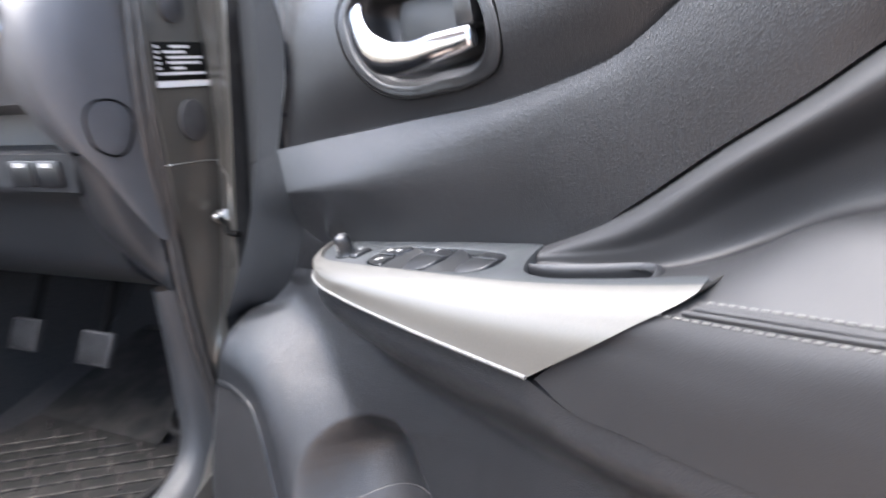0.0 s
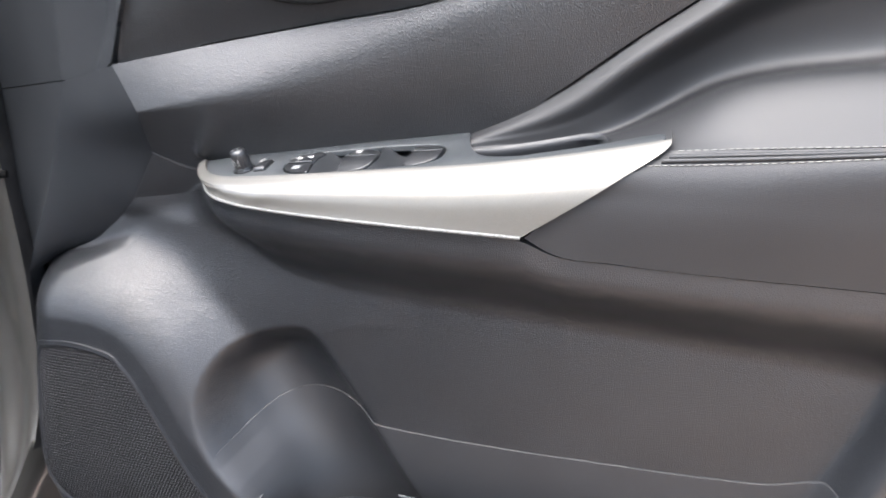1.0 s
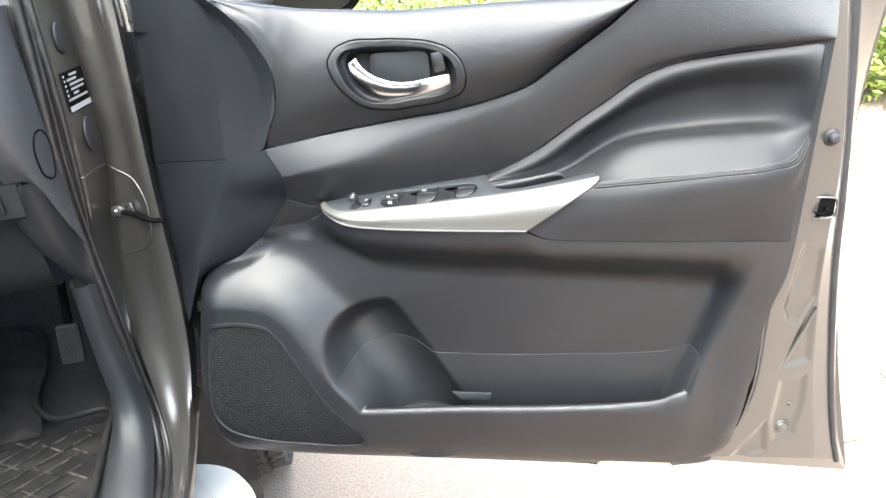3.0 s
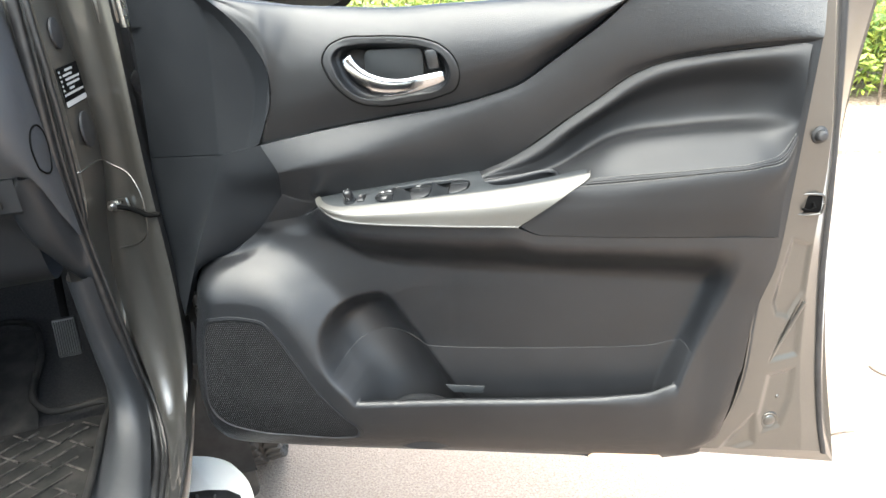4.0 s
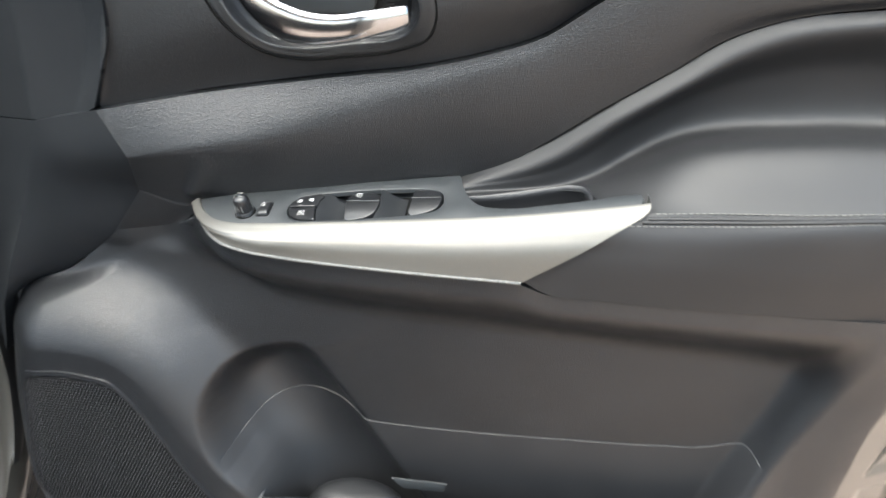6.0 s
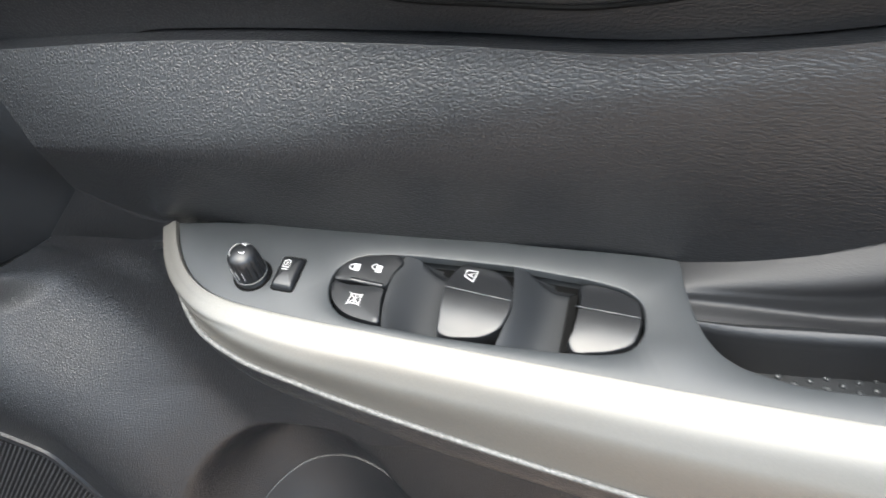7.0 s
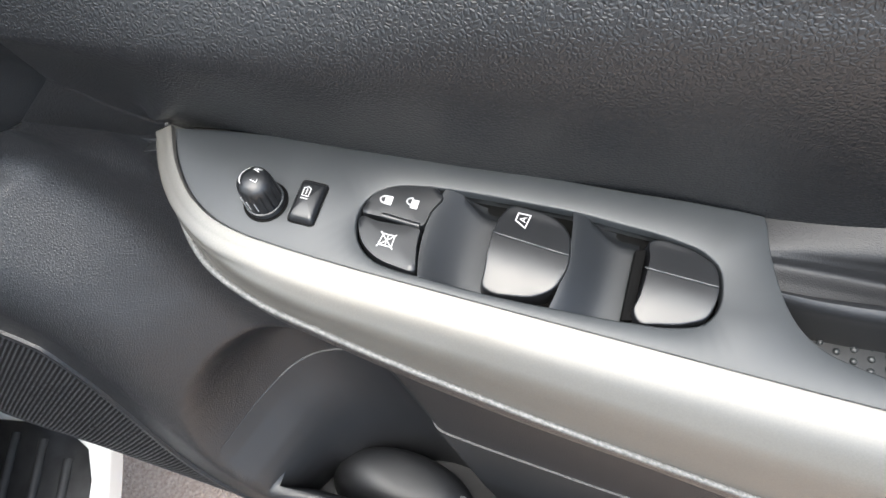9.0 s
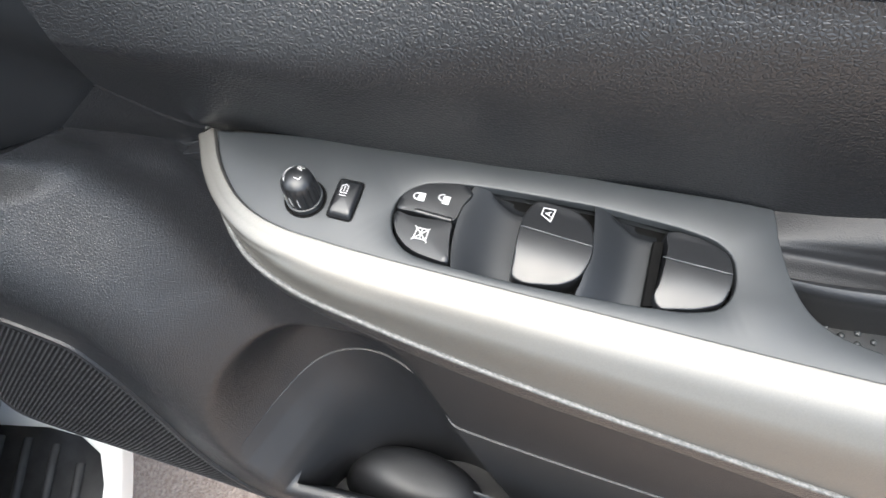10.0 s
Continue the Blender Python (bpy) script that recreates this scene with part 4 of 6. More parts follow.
rear_edge = [(-0.1357, 0.0192), (-0.105, 0.0247), (-0.073, 0.0287), (-0.0311, 0.0324), (0.0196, 0.0360), (0.0682, 0.0386), (0.1031, 0.0409), (0.1240, 0.0415), (0.1268, 0.0414), (0.1278, 0.0405), (0.1285, 0.0370), (0.1302, 0.0280)]
cut = [(-0.0370, -0.0020), (-0.0362, 0.0055), (-0.0325, 0.0112), (-0.0258, 0.0160), (-0.0150, 0.0188), (-0.0065, 0.0201), (0.0132, 0.0218), (0.0331, 0.0228), (0.0520, 0.0236), (0.0712, 0.0230),
       (0.0946, 0.0216), (0.1063, 0.0190), (0.1127, 0.0137), (0.1146, 0.0070), (0.1141, -0.0042), (0.1106, -0.0100), (0.1004, -0.0146), (0.0833, -0.0173), (0.0522, -0.0197), (0.0246, -0.0210), (-0.0044, -0.0209), (-0.0150, -0.0207), (-0.0263, -0.0182), (-0.0334, -0.0120)]
outer = [tuple(p[:2]) for p in even([(u, v, 0) for u, v in rear_edge], 60)]
inner = [(0.1302, 0.0280), (0.1353, 0.0136), (0.1400, 0.0040), (0.1460, -0.0037), (0.1548, -0.0093), (0.1653, -0.0120), (0.1770, -0.0138), (0.21, -0.0133), (0.25, -0.0125), (0.283, -0.0122), (0.2895, -0.0135), (0.2915, -0.0175), (0.2915, -0.0235), (0.289, -0.0272), (0.280, -0.0279)]
outer += [tuple(p[:2]) for p in even([(u, v, 0) for u, v in inner], 90)[1:]]
outer += [tuple(p[:2]) for p in even([(u, v, 0) for u, v in front_edge[:-1]], 220)[::-1][:-1]]
hole = [tuple(p[:2]) for p in even([(u, v, 0) for u, v in cut], 90, True)]
plate_me = slab("switch_plate", outer, plate, 0.0, 0.012, 0.0008, [hole], 0.005)
switch_plate = part("switch_plate", plate_me, SATIN, door, "satin charcoal switch plate on the armrest")

# pull cup behind the plate's narrow arm
rim = [(0.128, 0.030), (0.131, 0.0098), (0.1516, 0.0097), (0.19, 0.0125), (0.2175, 0.0146), (0.232, 0.0140), (0.241, 0.0100), (0.2455, 0.0020), (0.2475, -0.0120)]
rl = even([(u, v, 0) for u, v in rim[1:]], 80)


def cup_row(off, h):
    out = []
    for u, v, _ in rl:
        vec = np.array([u - 0.19, v + 0.03])
        vec /= np.linalg.norm(vec)
        out.append(plate(u + vec[0] * off, v + vec[1] * off, h))
    return np.array(out)


grid, _ = loft([cup_row(0.012, -0.016), cup_row(0.0065, -0.010), cup_row(0.005, -0.0045), cup_row(0.002, -0.0026), cup_row(-0.0005, -0.0045), cup_row(-0.001, -0.014), cup_row(-0.004, -0.042)], 0.003)
pull = part("pull_cup", grid_mesh("pull_cup", grid, facing=(0, -1, 0.6)), POCKET, door, "black moulded door pull cup")
floor_loop = [(0.125, 0.034), (0.122, -0.024), (0.260, -0.024), (0.256, 0.028)]
part("cup_floor", slab("cup_floor", floor_loop, plate, -0.036, 0.003, 0.0005), SATIN_SHADED, pull)
dots = []
for i in range(18):
    for j in range(10):
        u, w = 0.131 + i * 0.0068, -0.021 + j * 0.0052 + (i % 2) * 0.0026
        if w < 0.026:
            m = Matrix((( *[PLATE_U[0], PLATE_V[0], PLATE_N[0]], 0), (*[PLATE_U[1], PLATE_V[1], PLATE_N[1]], 0), (*[PLATE_U[2], PLATE_V[2], PLATE_N[2]], 0), (0, 0, 0, 1)))
            m.translation = plate(u, w, -0.0361 + 0.0077 * (u - 0.122) / 0.138 - 0.012 * (max(0.0, u - 0.12) / 0.175) ** 2)
            dots.append(turned("dot", [(0.0016, 0), (0.0015, 0.0006), (0.0009, 0.0012), (0.0, 0.0014)], m, 8))
part("grip_dots", join_meshes("grip_dots", dots), SATIN, pull)

# ---------------------------------------------------------------- switches
def plate_pose(u, v, h, rz=0):
    m = Matrix(((PLATE_U[0], PLATE_V[0], PLATE_N[0], 0), (PLATE_U[1], PLATE_V[1], PLATE_N[1], 0), (PLATE_U[2], PLATE_V[2], PLATE_N[2], 0), (0, 0, 0, 1)))
    m.translation = plate(u, v, h)
    return m @ pose(0, 0, 0, 0, 0, rz)


def smooth_loop(points, n=56):
    return [tuple(p[:2]) for p in even([(u, v, 0) for u, v in points], n, True)]


def locked(at, s, open_shackle):
    """A padlock sign."""
    u, v = at
    body = [[(u + x * s, v + y * s) for x, y in ((-0.1, -0.55), (0.75, -0.55), (0.75, 0.55), (-0.1, 0.55))]]
    arc = [(u + s * (-0.1 - 0.55 * math.sin(a)), v + s * (0.42 * math.cos(a)) + (0.25 * s if open_shackle else 0)) for a in np.linspace(0, math.pi, 9)]
    return body + stroke(arc, 0.17 * s)


# mirror adjuster
knob_profile = [(0.0, -0.002), (0.0086, -0.002), (0.0086, 0.0006), (0.0081, 0.0012), (0.0079, 0.0016), (0.0080, 0.0030), (0.0079, 0.0100), (0.0077, 0.0145), (0.0072, 0.0172), (0.0060, 0.0188), (0.0036, 0.0200), (0.0, 0.0205)]
KNOB = (-0.0785, -0.0055)
knob = part("mirror_knob", turned("mirror_knob", knob_profile, plate_pose(*KNOB, 0.0), 96, 14, 0.0008, (5, 6, 7)), SWITCH, door, "black ribbed mirror adjuster knob")
part("knob_ring", turned("knob_ring", [(0.0079, 0.0022), (0.0086, 0.0024), (0.0086, 0.0032), (0.0079, 0.0034)], plate_pose(*KNOB, 0.0), 40), SATIN, knob)
part("knob_gap", turned("knob_gap", [(0.0082, 0.0002), (0.0100, 0.0003), (0.0102, -0.001)], plate_pose(*KNOB, 0.0), 40), BLACK, knob)


def knob_top(u, v, h):
    d2 = (u - KNOB[0]) ** 2 + (v - KNOB[1]) ** 2
    return plate(u, v, 0.0208 - 25 * d2 - 420000 * d2 * d2 + h)


part("knob_mark", letters("knob_mark", "R", 0.0042, knob_top, (-0.0772, -0.0010), 70), WHITE, knob, "white letter")
part("knob_mark", letters("knob_mark", "L", 0.0042, knob_top, (-0.0768, -0.0062), 80), WHITE, knob, "white letter")
arrow = stroke([(KNOB[0] + 0.0050 * math.cos(radians(a)), KNOB[1] + 0.0050 * math.sin(radians(a))) for a in range(120, 226, 10)], 0.00045)
part("knob_mark", flat("knob_mark", arrow, knob_top, 0.0001), WHITE, knob, "white turn arrow")
for a in (232, 258, 284):
    ca, sa = math.cos(radians(a)), math.sin(radians(a))
    part("knob_tick", tube("knob_tick", [plate(KNOB[0] + 0.0079 * ca, KNOB[1] + 0.0079 * sa, h) for h in (0.006, 0.009, 0.0125)], 0.0002, 5), WHITE, knob)

# mirror folding button
btn = rounded(0.0118, 0.0200, 0.0018, 4, (-0.0600, -0.0015))
part("button_gap", slab("button_gap", rounded(0.0130, 0.0212, 0.0022, 4, (-0.0600, -0.0015)), plate, 0.0002, 0.002, 0.0002), BLACK, switch_plate)
fold = part("mirror_fold_button", dome("mirror_fold_button", btn, plate, -0.001, 0.0040, 0.22, 0.0006, lambda u, v: 0.0012 * math.cos((v + 0.0015) / 0.0100 * math.pi / 2) - 0.0006), SWITCH, door, "black mirror folding button")
icon = stroke([(-0.0622, -0.0005), (-0.0622, 0.0030), (-0.0605, 0.0040), (-0.0592, 0.0032), (-0.0592, -0.0005)], 0.00045, True) + stroke([(-0.0607, 0.0028), (-0.0607, 0.0005)], 0.00045) + stroke([(-0.0622, -0.0018), (-0.0592, -0.0018)], 0.0005)
part("icon", flat("icon", icon, plate, 0.0048), WHITE, fold, "white printed mirror sign")

# well of the window switches
well = [(u * 1.0, v * 1.0) for u, v in hole]
part("switch_well", slab("switch_well", [(0.0389 + (u - 0.0389) * 1.02, 0.001 + (v - 0.001) * 1.06) for u, v in well], plate, -0.0112, 0.0006, 0.0001), BLACK, switch_plate)

# lock buttons
upper_lock = smooth_loop([(-0.0362, 0.0005), (-0.0345, 0.0090), (-0.0285, 0.0146), (-0.0180, 0.0178), (-0.0060, 0.0192), (-0.0036, 0.0172), (-0.0060, 0.0085), (-0.0080, 0.0003), (-0.0190, 0.0004), (-0.0280, 0.0000)])
lower_lock = smooth_loop([(-0.0361, -0.0010), (-0.0280, -0.0014), (-0.0190, -0.0008), (-0.0082, -0.0010), (-0.0078, -0.0060), (-0.0062, -0.0135), (-0.0050, -0.0195), (-0.0140, -0.0200), (-0.0255, -0.0172), (-0.0330, -0.0110)])
lock_b = part("lock_button", dome("lock_button", upper_lock, plate, -0.008, 0.0086, 0.06, 0.0004), SWITCH, door, "black door lock button")
part("icon", flat("icon", locked((-0.0272, 0.0082), 0.0038, False) + locked((-0.0158, 0.0092), 0.0038, True), plate, 0.00125), WHITE, lock_b, "white printed padlock signs")
part("ridge", tube("ridge", [plate(u, v, 0.0008) for u, v in ((-0.0268, 0.0006), (-0.0260, 0.0010), (-0.0180, 0.0005), (-0.0095, 0.0002))], 0.0013, 10), SWITCH, lock_b)
block_b = part("window_lock_button", dome("window_lock_button", lower_lock, plate, -0.008, 0.0084, 0.06, 0.0005), SWITCH, door, "black window lock button")
u0, v0 = -0.0208, -0.0098
wl = stroke([(u0 - 0.0030, v0 - 0.0024), (u0 + 0.0028, v0 - 0.0024), (u0 + 0.0028, v0 + 0.0028), (u0 - 0.0022, v0 + 0.0028)], 0.0005, True) + stroke([(u0 - 0.0034, v0 - 0.0032), (u0 + 0.0034, v0 + 0.0034)], 0.0005) + stroke([(u0 - 0.0034, v0 + 0.0034), (u0 + 0.0034, v0 - 0.0032)], 0.0005) + stroke([(u0, v0 - 0.0024), (u0, v0 + 0.0028)], 0.00045)
part("icon", flat("icon", wl, plate, 0.0011), WHITE, block_b, "white printed window lock sign")


# scoops in front of each rocker
def scoop(u0, u1, top, bottom, lean):
    rows = []
    for k in np.linspace(0, 1, 26):
        h = -0.0004 - 0.0078 * math.sin(min(1.0, k / 0.75) * math.pi / 2) ** 1.4
        hi = top - 0.0078 * float(ease((k - 0.15) / 0.6))
        row = [plate(u0 + (u1 - u0) * k + lean * (w - 0.5) ** 2 * (1 - k), bottom + (hi - bottom) * w, h) for w in np.linspace(0, 1, 16)]
        end = u0 + (u1 - u0) * k + lean * 0.25 * (1 - k)
        sink = float(ease(k / 0.5))
        row += [plate(end, hi + (top - hi) * w, h - 0.0032 * sink * float(ease(w * 1.4))) for w in (0.15, 0.3, 0.45, 0.6, 0.8, 1.0)]
        rows.append(row)
    return grid_mesh("scoop", np.array(rows), facing=tuple(PLATE_N))


part("finger_scoop", scoop(-0.0072, 0.0240, 0.0216, -0.0212, 0.014), SATIN_SHADED, switch_plate)
part("finger_scoop", scoop(0.0535, 0.0815, 0.0238, -0.0198, -0.010), SATIN_SHADED, switch_plate)


def rocker(loop, split, label):
    """A window switch: a dark rear half and a finger lip in front, with a fine line between them."""
    u = np.array([p[0] for p in loop])
    lo, hi = u.min(), u.max()

    def line_at(x):
        return split[0] + (split[1] - split[0]) * (x - lo) / (hi - lo)

    def rise(x, w):
        k = w - line_at(x)
        return 0.0012 - 0.0022 * min(1.0, max(0.0, k / 0.012)) + 0.0006 * math.sin(min(1.0, max(0.0, -k / 0.02)) * math.pi) - 0.0034 * (max(0.0, -k) / 0.024) ** 2

    whole = part("window_switch", dome("window_switch", loop, plate, -0.013, 0.0135, 0.055, 0.0003, rise, 24), SWITCH, door, label)
    fine = [plate(x, line_at(x) , 0.0135 - 0.013 + 0.0012 + 0.00045) for x in np.linspace(lo + 0.0012, hi - 0.0012, 14)]
    part("ridge", tube("ridge", fine, 0.00045, 6), SATIN, whole)
    return whole


sw1 = smooth_loop([(0.0225, 0.0170), (0.0205, 0.0090), (0.0206, -0.0010), (0.0214, -0.0110), (0.0228, -0.0190), (0.0270, -0.0203), (0.0350, -0.0196), (0.0450, -0.0172), (0.0515, -0.0125), (0.0545, -0.0040), (0.0545, 0.0060), (0.0515, 0.0150), (0.0440, 0.0200), (0.0330, 0.0212), (0.0250, 0.0208)], 72)
w1 = rocker(sw1, (0.0052, 0.0028), "black driver's window switch with automatic sign")
u0, v0 = 0.0318, 0.0138
auto = stroke([(u0 - 0.0025, v0 + 0.0027), (u0 + 0.0027, v0 + 0.0027), (u0 + 0.0017, v0 - 0.0034), (u0 - 0.0029, v0 - 0.0009)], 0.00055, True)
part("icon", flat("icon", auto, plate, 0.0014), WHITE, w1, "white printed window sign")
part("icon", letters("icon", "A", 0.0042, plate, (u0 + 0.0001, v0 + 0.0002), 90, 0.0014), WHITE, w1, "white letter")
sw2 = smooth_loop([(0.0838, 0.0195), (0.0846, 0.0120), (0.0844, 0.0040), (0.0838, -0.0060), (0.0828, -0.0140), (0.0850, -0.0166), (0.0930, -0.0158), (0.1040, -0.0128), (0.1110, -0.0085), (0.1134, -0.0010), (0.1136, 0.0080), (0.1112, 0.0150), (0.1040, 0.0190), (0.0940, 0.0210), (0.0870, 0.0212)], 72)
w2 = rocker(sw2, (0.0058, 0.0050), "black passenger window switch")
part("stem", slab("stem", [(0.0795, 0.0150), (0.0840, 0.0160), (0.0840, -0.0150), (0.0795, -0.0160)], plate, -0.004, 0.01, 0.0006), BLACK, w2)

# ---------------------------------------------------------------- the door's metal
n = 320
grid, at = loft([even(x, n) for x in ([(x - 0.008, y + 0.04, z) for x, y, z in D_TRIM], D_TRIM, D_FACE, D_SEAL, D_SKIN)], 0.003, sharp=(1, 2, 3))


def pressed(grid, loop, depth, soft):
    """Presses the shape of a loop in (x, z) into the sheet, with a soft edge."""
    p = np.array([(x, z) for x, _, z in loop])
    g = grid[:, :, (0, 2)]
    far = np.full(g.shape[:2], 9.0)
    for a, b in zip(p, np.roll(p, -1, 0)):
        v = b - a
        s = np.clip(((g - a) @ v) / (v @ v), 0, 1)
        far = np.minimum(far, np.linalg.norm(g - a - s[..., None] * v, axis=2))
    signed = np.where(inside(p, g[:, :, 0], g[:, :, 1]), far, -far)
    grid[:, :, 1] += depth * ease(signed / soft + 0.5)


pressed(grid, Z_UP, 0.005, 0.011)
pressed(grid, Z_A, 0.005, 0.014)
pressed(grid, Z_B, 0.005, 0.014)
pressed(grid, Z_C, 0.005, 0.014)
me = grid_mesh("rear_face", grid.transpose(1, 0, 2))
shell = part("inner_shell", me, PAINT, door, "bronze-grey painted steel inner door shell")
part("door_seal", tube("door_seal", even([(x - 0.003, y - 0.002, z) for x, y, z in D_SEAL], 100), np.linspace(0.0085, 0.005, 100), 10), RUBBER, door, "black rubber door seal")
# lower flange under the trim
low_a = [(-0.02, 0.03, 0.50), (0.02, 0.03, 0.478), (0.3, 0.03, 0.466), (0.7, 0.03, 0.462), (0.87, 0.04, 0.468), D_FACE[-1]]
low_b = [(-0.02, 0.08, 0.47), (0.02, 0.08, 0.450), (0.3, 0.085, 0.436), (0.7, 0.09, 0.428), (0.87, 0.10, 0.424), D_SEAL[-1]]
low_c = [(-0.03, 0.13, 0.41), (0.02, 0.13, 0.39), (0.3, 0.13, 0.382), (0.7, 0.13, 0.374), (0.87, 0.13, 0.370), D_SKIN[-1]]
grid, _ = loft([curve(x, 100) for x in (low_a, low_b, low_c)], 0.006, sharp=(1,))
part("lower_flange", grid_mesh("lower_flange", grid), PAINT, door)
# outer skin, one curved sheet with a folded hem
sk_low = low_c
sk_mid = [(-0.07, 0.165, 0.75), (0.3, 0.185, 0.75), (0.7, 0.185, 0.75), (1.083, 0.150, 0.70)]
sk_up = [(-0.08, 0.165, 1.0), (0.3, 0.185, 1.0), (0.7, 0.185, 1.0), (1.062, 0.150, 1.0)]
sk_top = [(-0.08, 0.14, 1.218), (0.3, 0.155, 1.210), (0.7, 0.155, 1.208), (1.076, 0.135, 1.225)]
grid, _ = loft([curve(x, 60) for x in (sk_low, sk_mid, sk_up, sk_top)], 0.02)
part("outer_skin", grid_mesh("outer_skin", grid, facing=(0, 1, 0)), PAINT, door, "bronze-grey metallic outer door skin")
# sheet that closes the shell behind the trim
grid, _ = loft([curve(x, 40) for x in ([(-0.05, 0.075, 1.20), (0.95, 0.075, 1.20)], [(-0.05, 0.075, 0.49), (0.9, 0.075, 0.49)])], 0.05)
part("backing_sheet", grid_mesh("backing_sheet", grid + [0, 0.03, 0]), BLACK, door)
grid, _ = loft([curve(x, 40) for x in ([(-0.05, 0.09, 1.222), (0.742, 0.09, 1.218), (0.99, 0.09, 1.210)], [(-0.05, 0.15, 1.214), (0.742, 0.15, 1.208), (1.05, 0.135, 1.204)])], 0.02)
part("sill_cap", grid_mesh("sill_cap", grid, facing=(0, 0, 1)), PAINT, door)
# rear upright of the window frame
post = [(1.045, 0.115, 1.21), (1.03, 0.105, 1.35), (1.00, 0.085, 1.55), (0.97, 0.06, 1.68)]
part("window_post", tube("window_post", even(post, 30), 0.028, 12), PAINT, door)
# pressed dimples, drain disc, latch, bump stop
disc = turned("drain_plug", [(0.0, 0.004), (0.009, 0.004), (0.011, 0.002), (0.013, 0.0035), (0.0155, 0.003), (0.0165, 0.0), (0.0165, -0.004)], pose(0.990, 0.063, 0.506, 90, 0, 10), 28)
part("drain_plug", disc, PAINT, shell)
part("bump_stop", turned("bump_stop", [(0.0, 0.012), (0.004, 0.012), (0.0065, 0.011), (0.0085, 0.007), (0.009, 0.003), (0.0115, 0.002), (0.0125, 0.0), (0.0125, -0.006)], pose(0.991, 0.042, 1.025, 90, 0, 12), 24), RUBBER, door, "black rubber bump stop")
latch = part("latch", slab("latch", rounded(0.036, 0.028, 0.005, 4, (0.994, 0.918)), upright(0.047), 0.0, 0.006, 0.001), BLACK, door, "steel door latch in a dark slot")
part("claw", tube("claw", [(0.984, 0.044, 0.912), (0.994, 0.040, 0.910), (1.000, 0.040, 0.916), (0.997, 0.043, 0.922)], 0.0022, 8), BLACK, latch)
part("latch_plate", tube("latch_plate", even([(u, 0.046, w) for u, w in rounded(0.039, 0.031, 0.006, 4, (0.994, 0.918))], 40, True), 0.002, 8, closed=True), PAINT, latch)

part("fold_edge", tube("fold_edge", even([(1.016, 0.062, 0.744), (0.985, 0.056, 0.668), (0.955, 0.050, 0.595), (0.928, 0.047, 0.535), (0.895, 0.045, 0.485)], 50), 0.0035, 8), PAINT, shell)
part("trim_edge_strip", tube("trim_edge_strip", even([(x + 0.003, y + 0.006, z) for x, y, z in D_TRIM], 90), 0.005, 8), RUBBER, door)
for x, z in ((0.984, 0.700), (1.000, 0.690), (0.975, 0.590), (0.975, 0.555), (0.998, 0.555), (1.000, 0.975), (0.996, 0.86)):
    part("dimple", turned("dimple", [(0.0, 0.0022), (0.002, 0.002), (0.0035, 0.001), (0.0042, -0.002)], pose(x, 0.0655, z, 90, 0, 10), 12), PAINT, shell)

# ---------------------------------------------------------------- the car: hinge pillar, sill, footwell
pickup = thing("pickup_car", "bronze-grey pickup car, driver's footwell and hinge pillar beside its open door", "car", car(-0.5, 0, 0))


# upright lines of the hinge pillar, each bending rearward at its foot into the sill: (outward, forward, up)
SEAL = [(-0.105, 0.02, 1.75), (-0.118, -0.005, 1.45), (-0.125, -0.014, 1.28), (-0.130, -0.022, 1.15), (-0.138, -0.018, 1.02), (-0.142, 0.0, 0.9), (-0.138, 0.004, 0.8), (-0.136, 0.012, 0.72), (-0.131, 0.020, 0.61), (-0.121, 0.004, 0.52), (-0.108, -0.07, 0.467), (-0.102, -0.18, 0.452), (-0.100, -0.6, 0.45), (-0.100, -1.3, 0.45)]
P_LABEL = [(-0.085, 0.01, 1.75), (-0.096, -0.02, 1.45), (-0.100, -0.030, 1.28), (-0.100, -0.030, 1.1), (-0.115, -0.010, 0.96), (-0.138, 0.012, 0.86), (-0.138, 0.022, 0.75), (-0.124, 0.030, 0.62), (-0.102, 0.0, 0.53), (-0.084, -0.08, 0.465), (-0.078, -0.18, 0.474), (-0.076, -0.6, 0.47), (-0.076, -1.3, 0.47)]
P_RIDGE = [(-0.075, 0.09, 1.75), (-0.088, 0.065, 1.45), (-0.090, 0.058, 1.28), (-0.091, 0.060, 1.0), (-0.115, 0.066, 0.88), (-0.128, 0.058, 0.77), (-0.116, 0.020, 0.66), (-0.096, -0.035, 0.575), (-0.077, -0.11, 0.515), (-0.068, -0.20, 0.49), (-0.066, -0.6, 0.464), (-0.066, -1.3, 0.464)]
P_EDGE = [(0.0, 0.06, 1.75), (-0.004, 0.04, 1.45), (-0.007, 0.030, 1.25), (-0.014, 0.008, 1.0), (-0.013, -0.030, 0.74), (-0.018, -0.050, 0.65), (-0.027, -0.09, 0.58), (-0.031, -0.20, 0.545), (-0.03, -0.35, 0.54), (-0.03, -0.7, 0.535), (-0.03, -1.3, 0.535)]


def shifted(line, o, f, z=0.0):
    return [(a + o, b + f, c + z) for a, b, c in line]


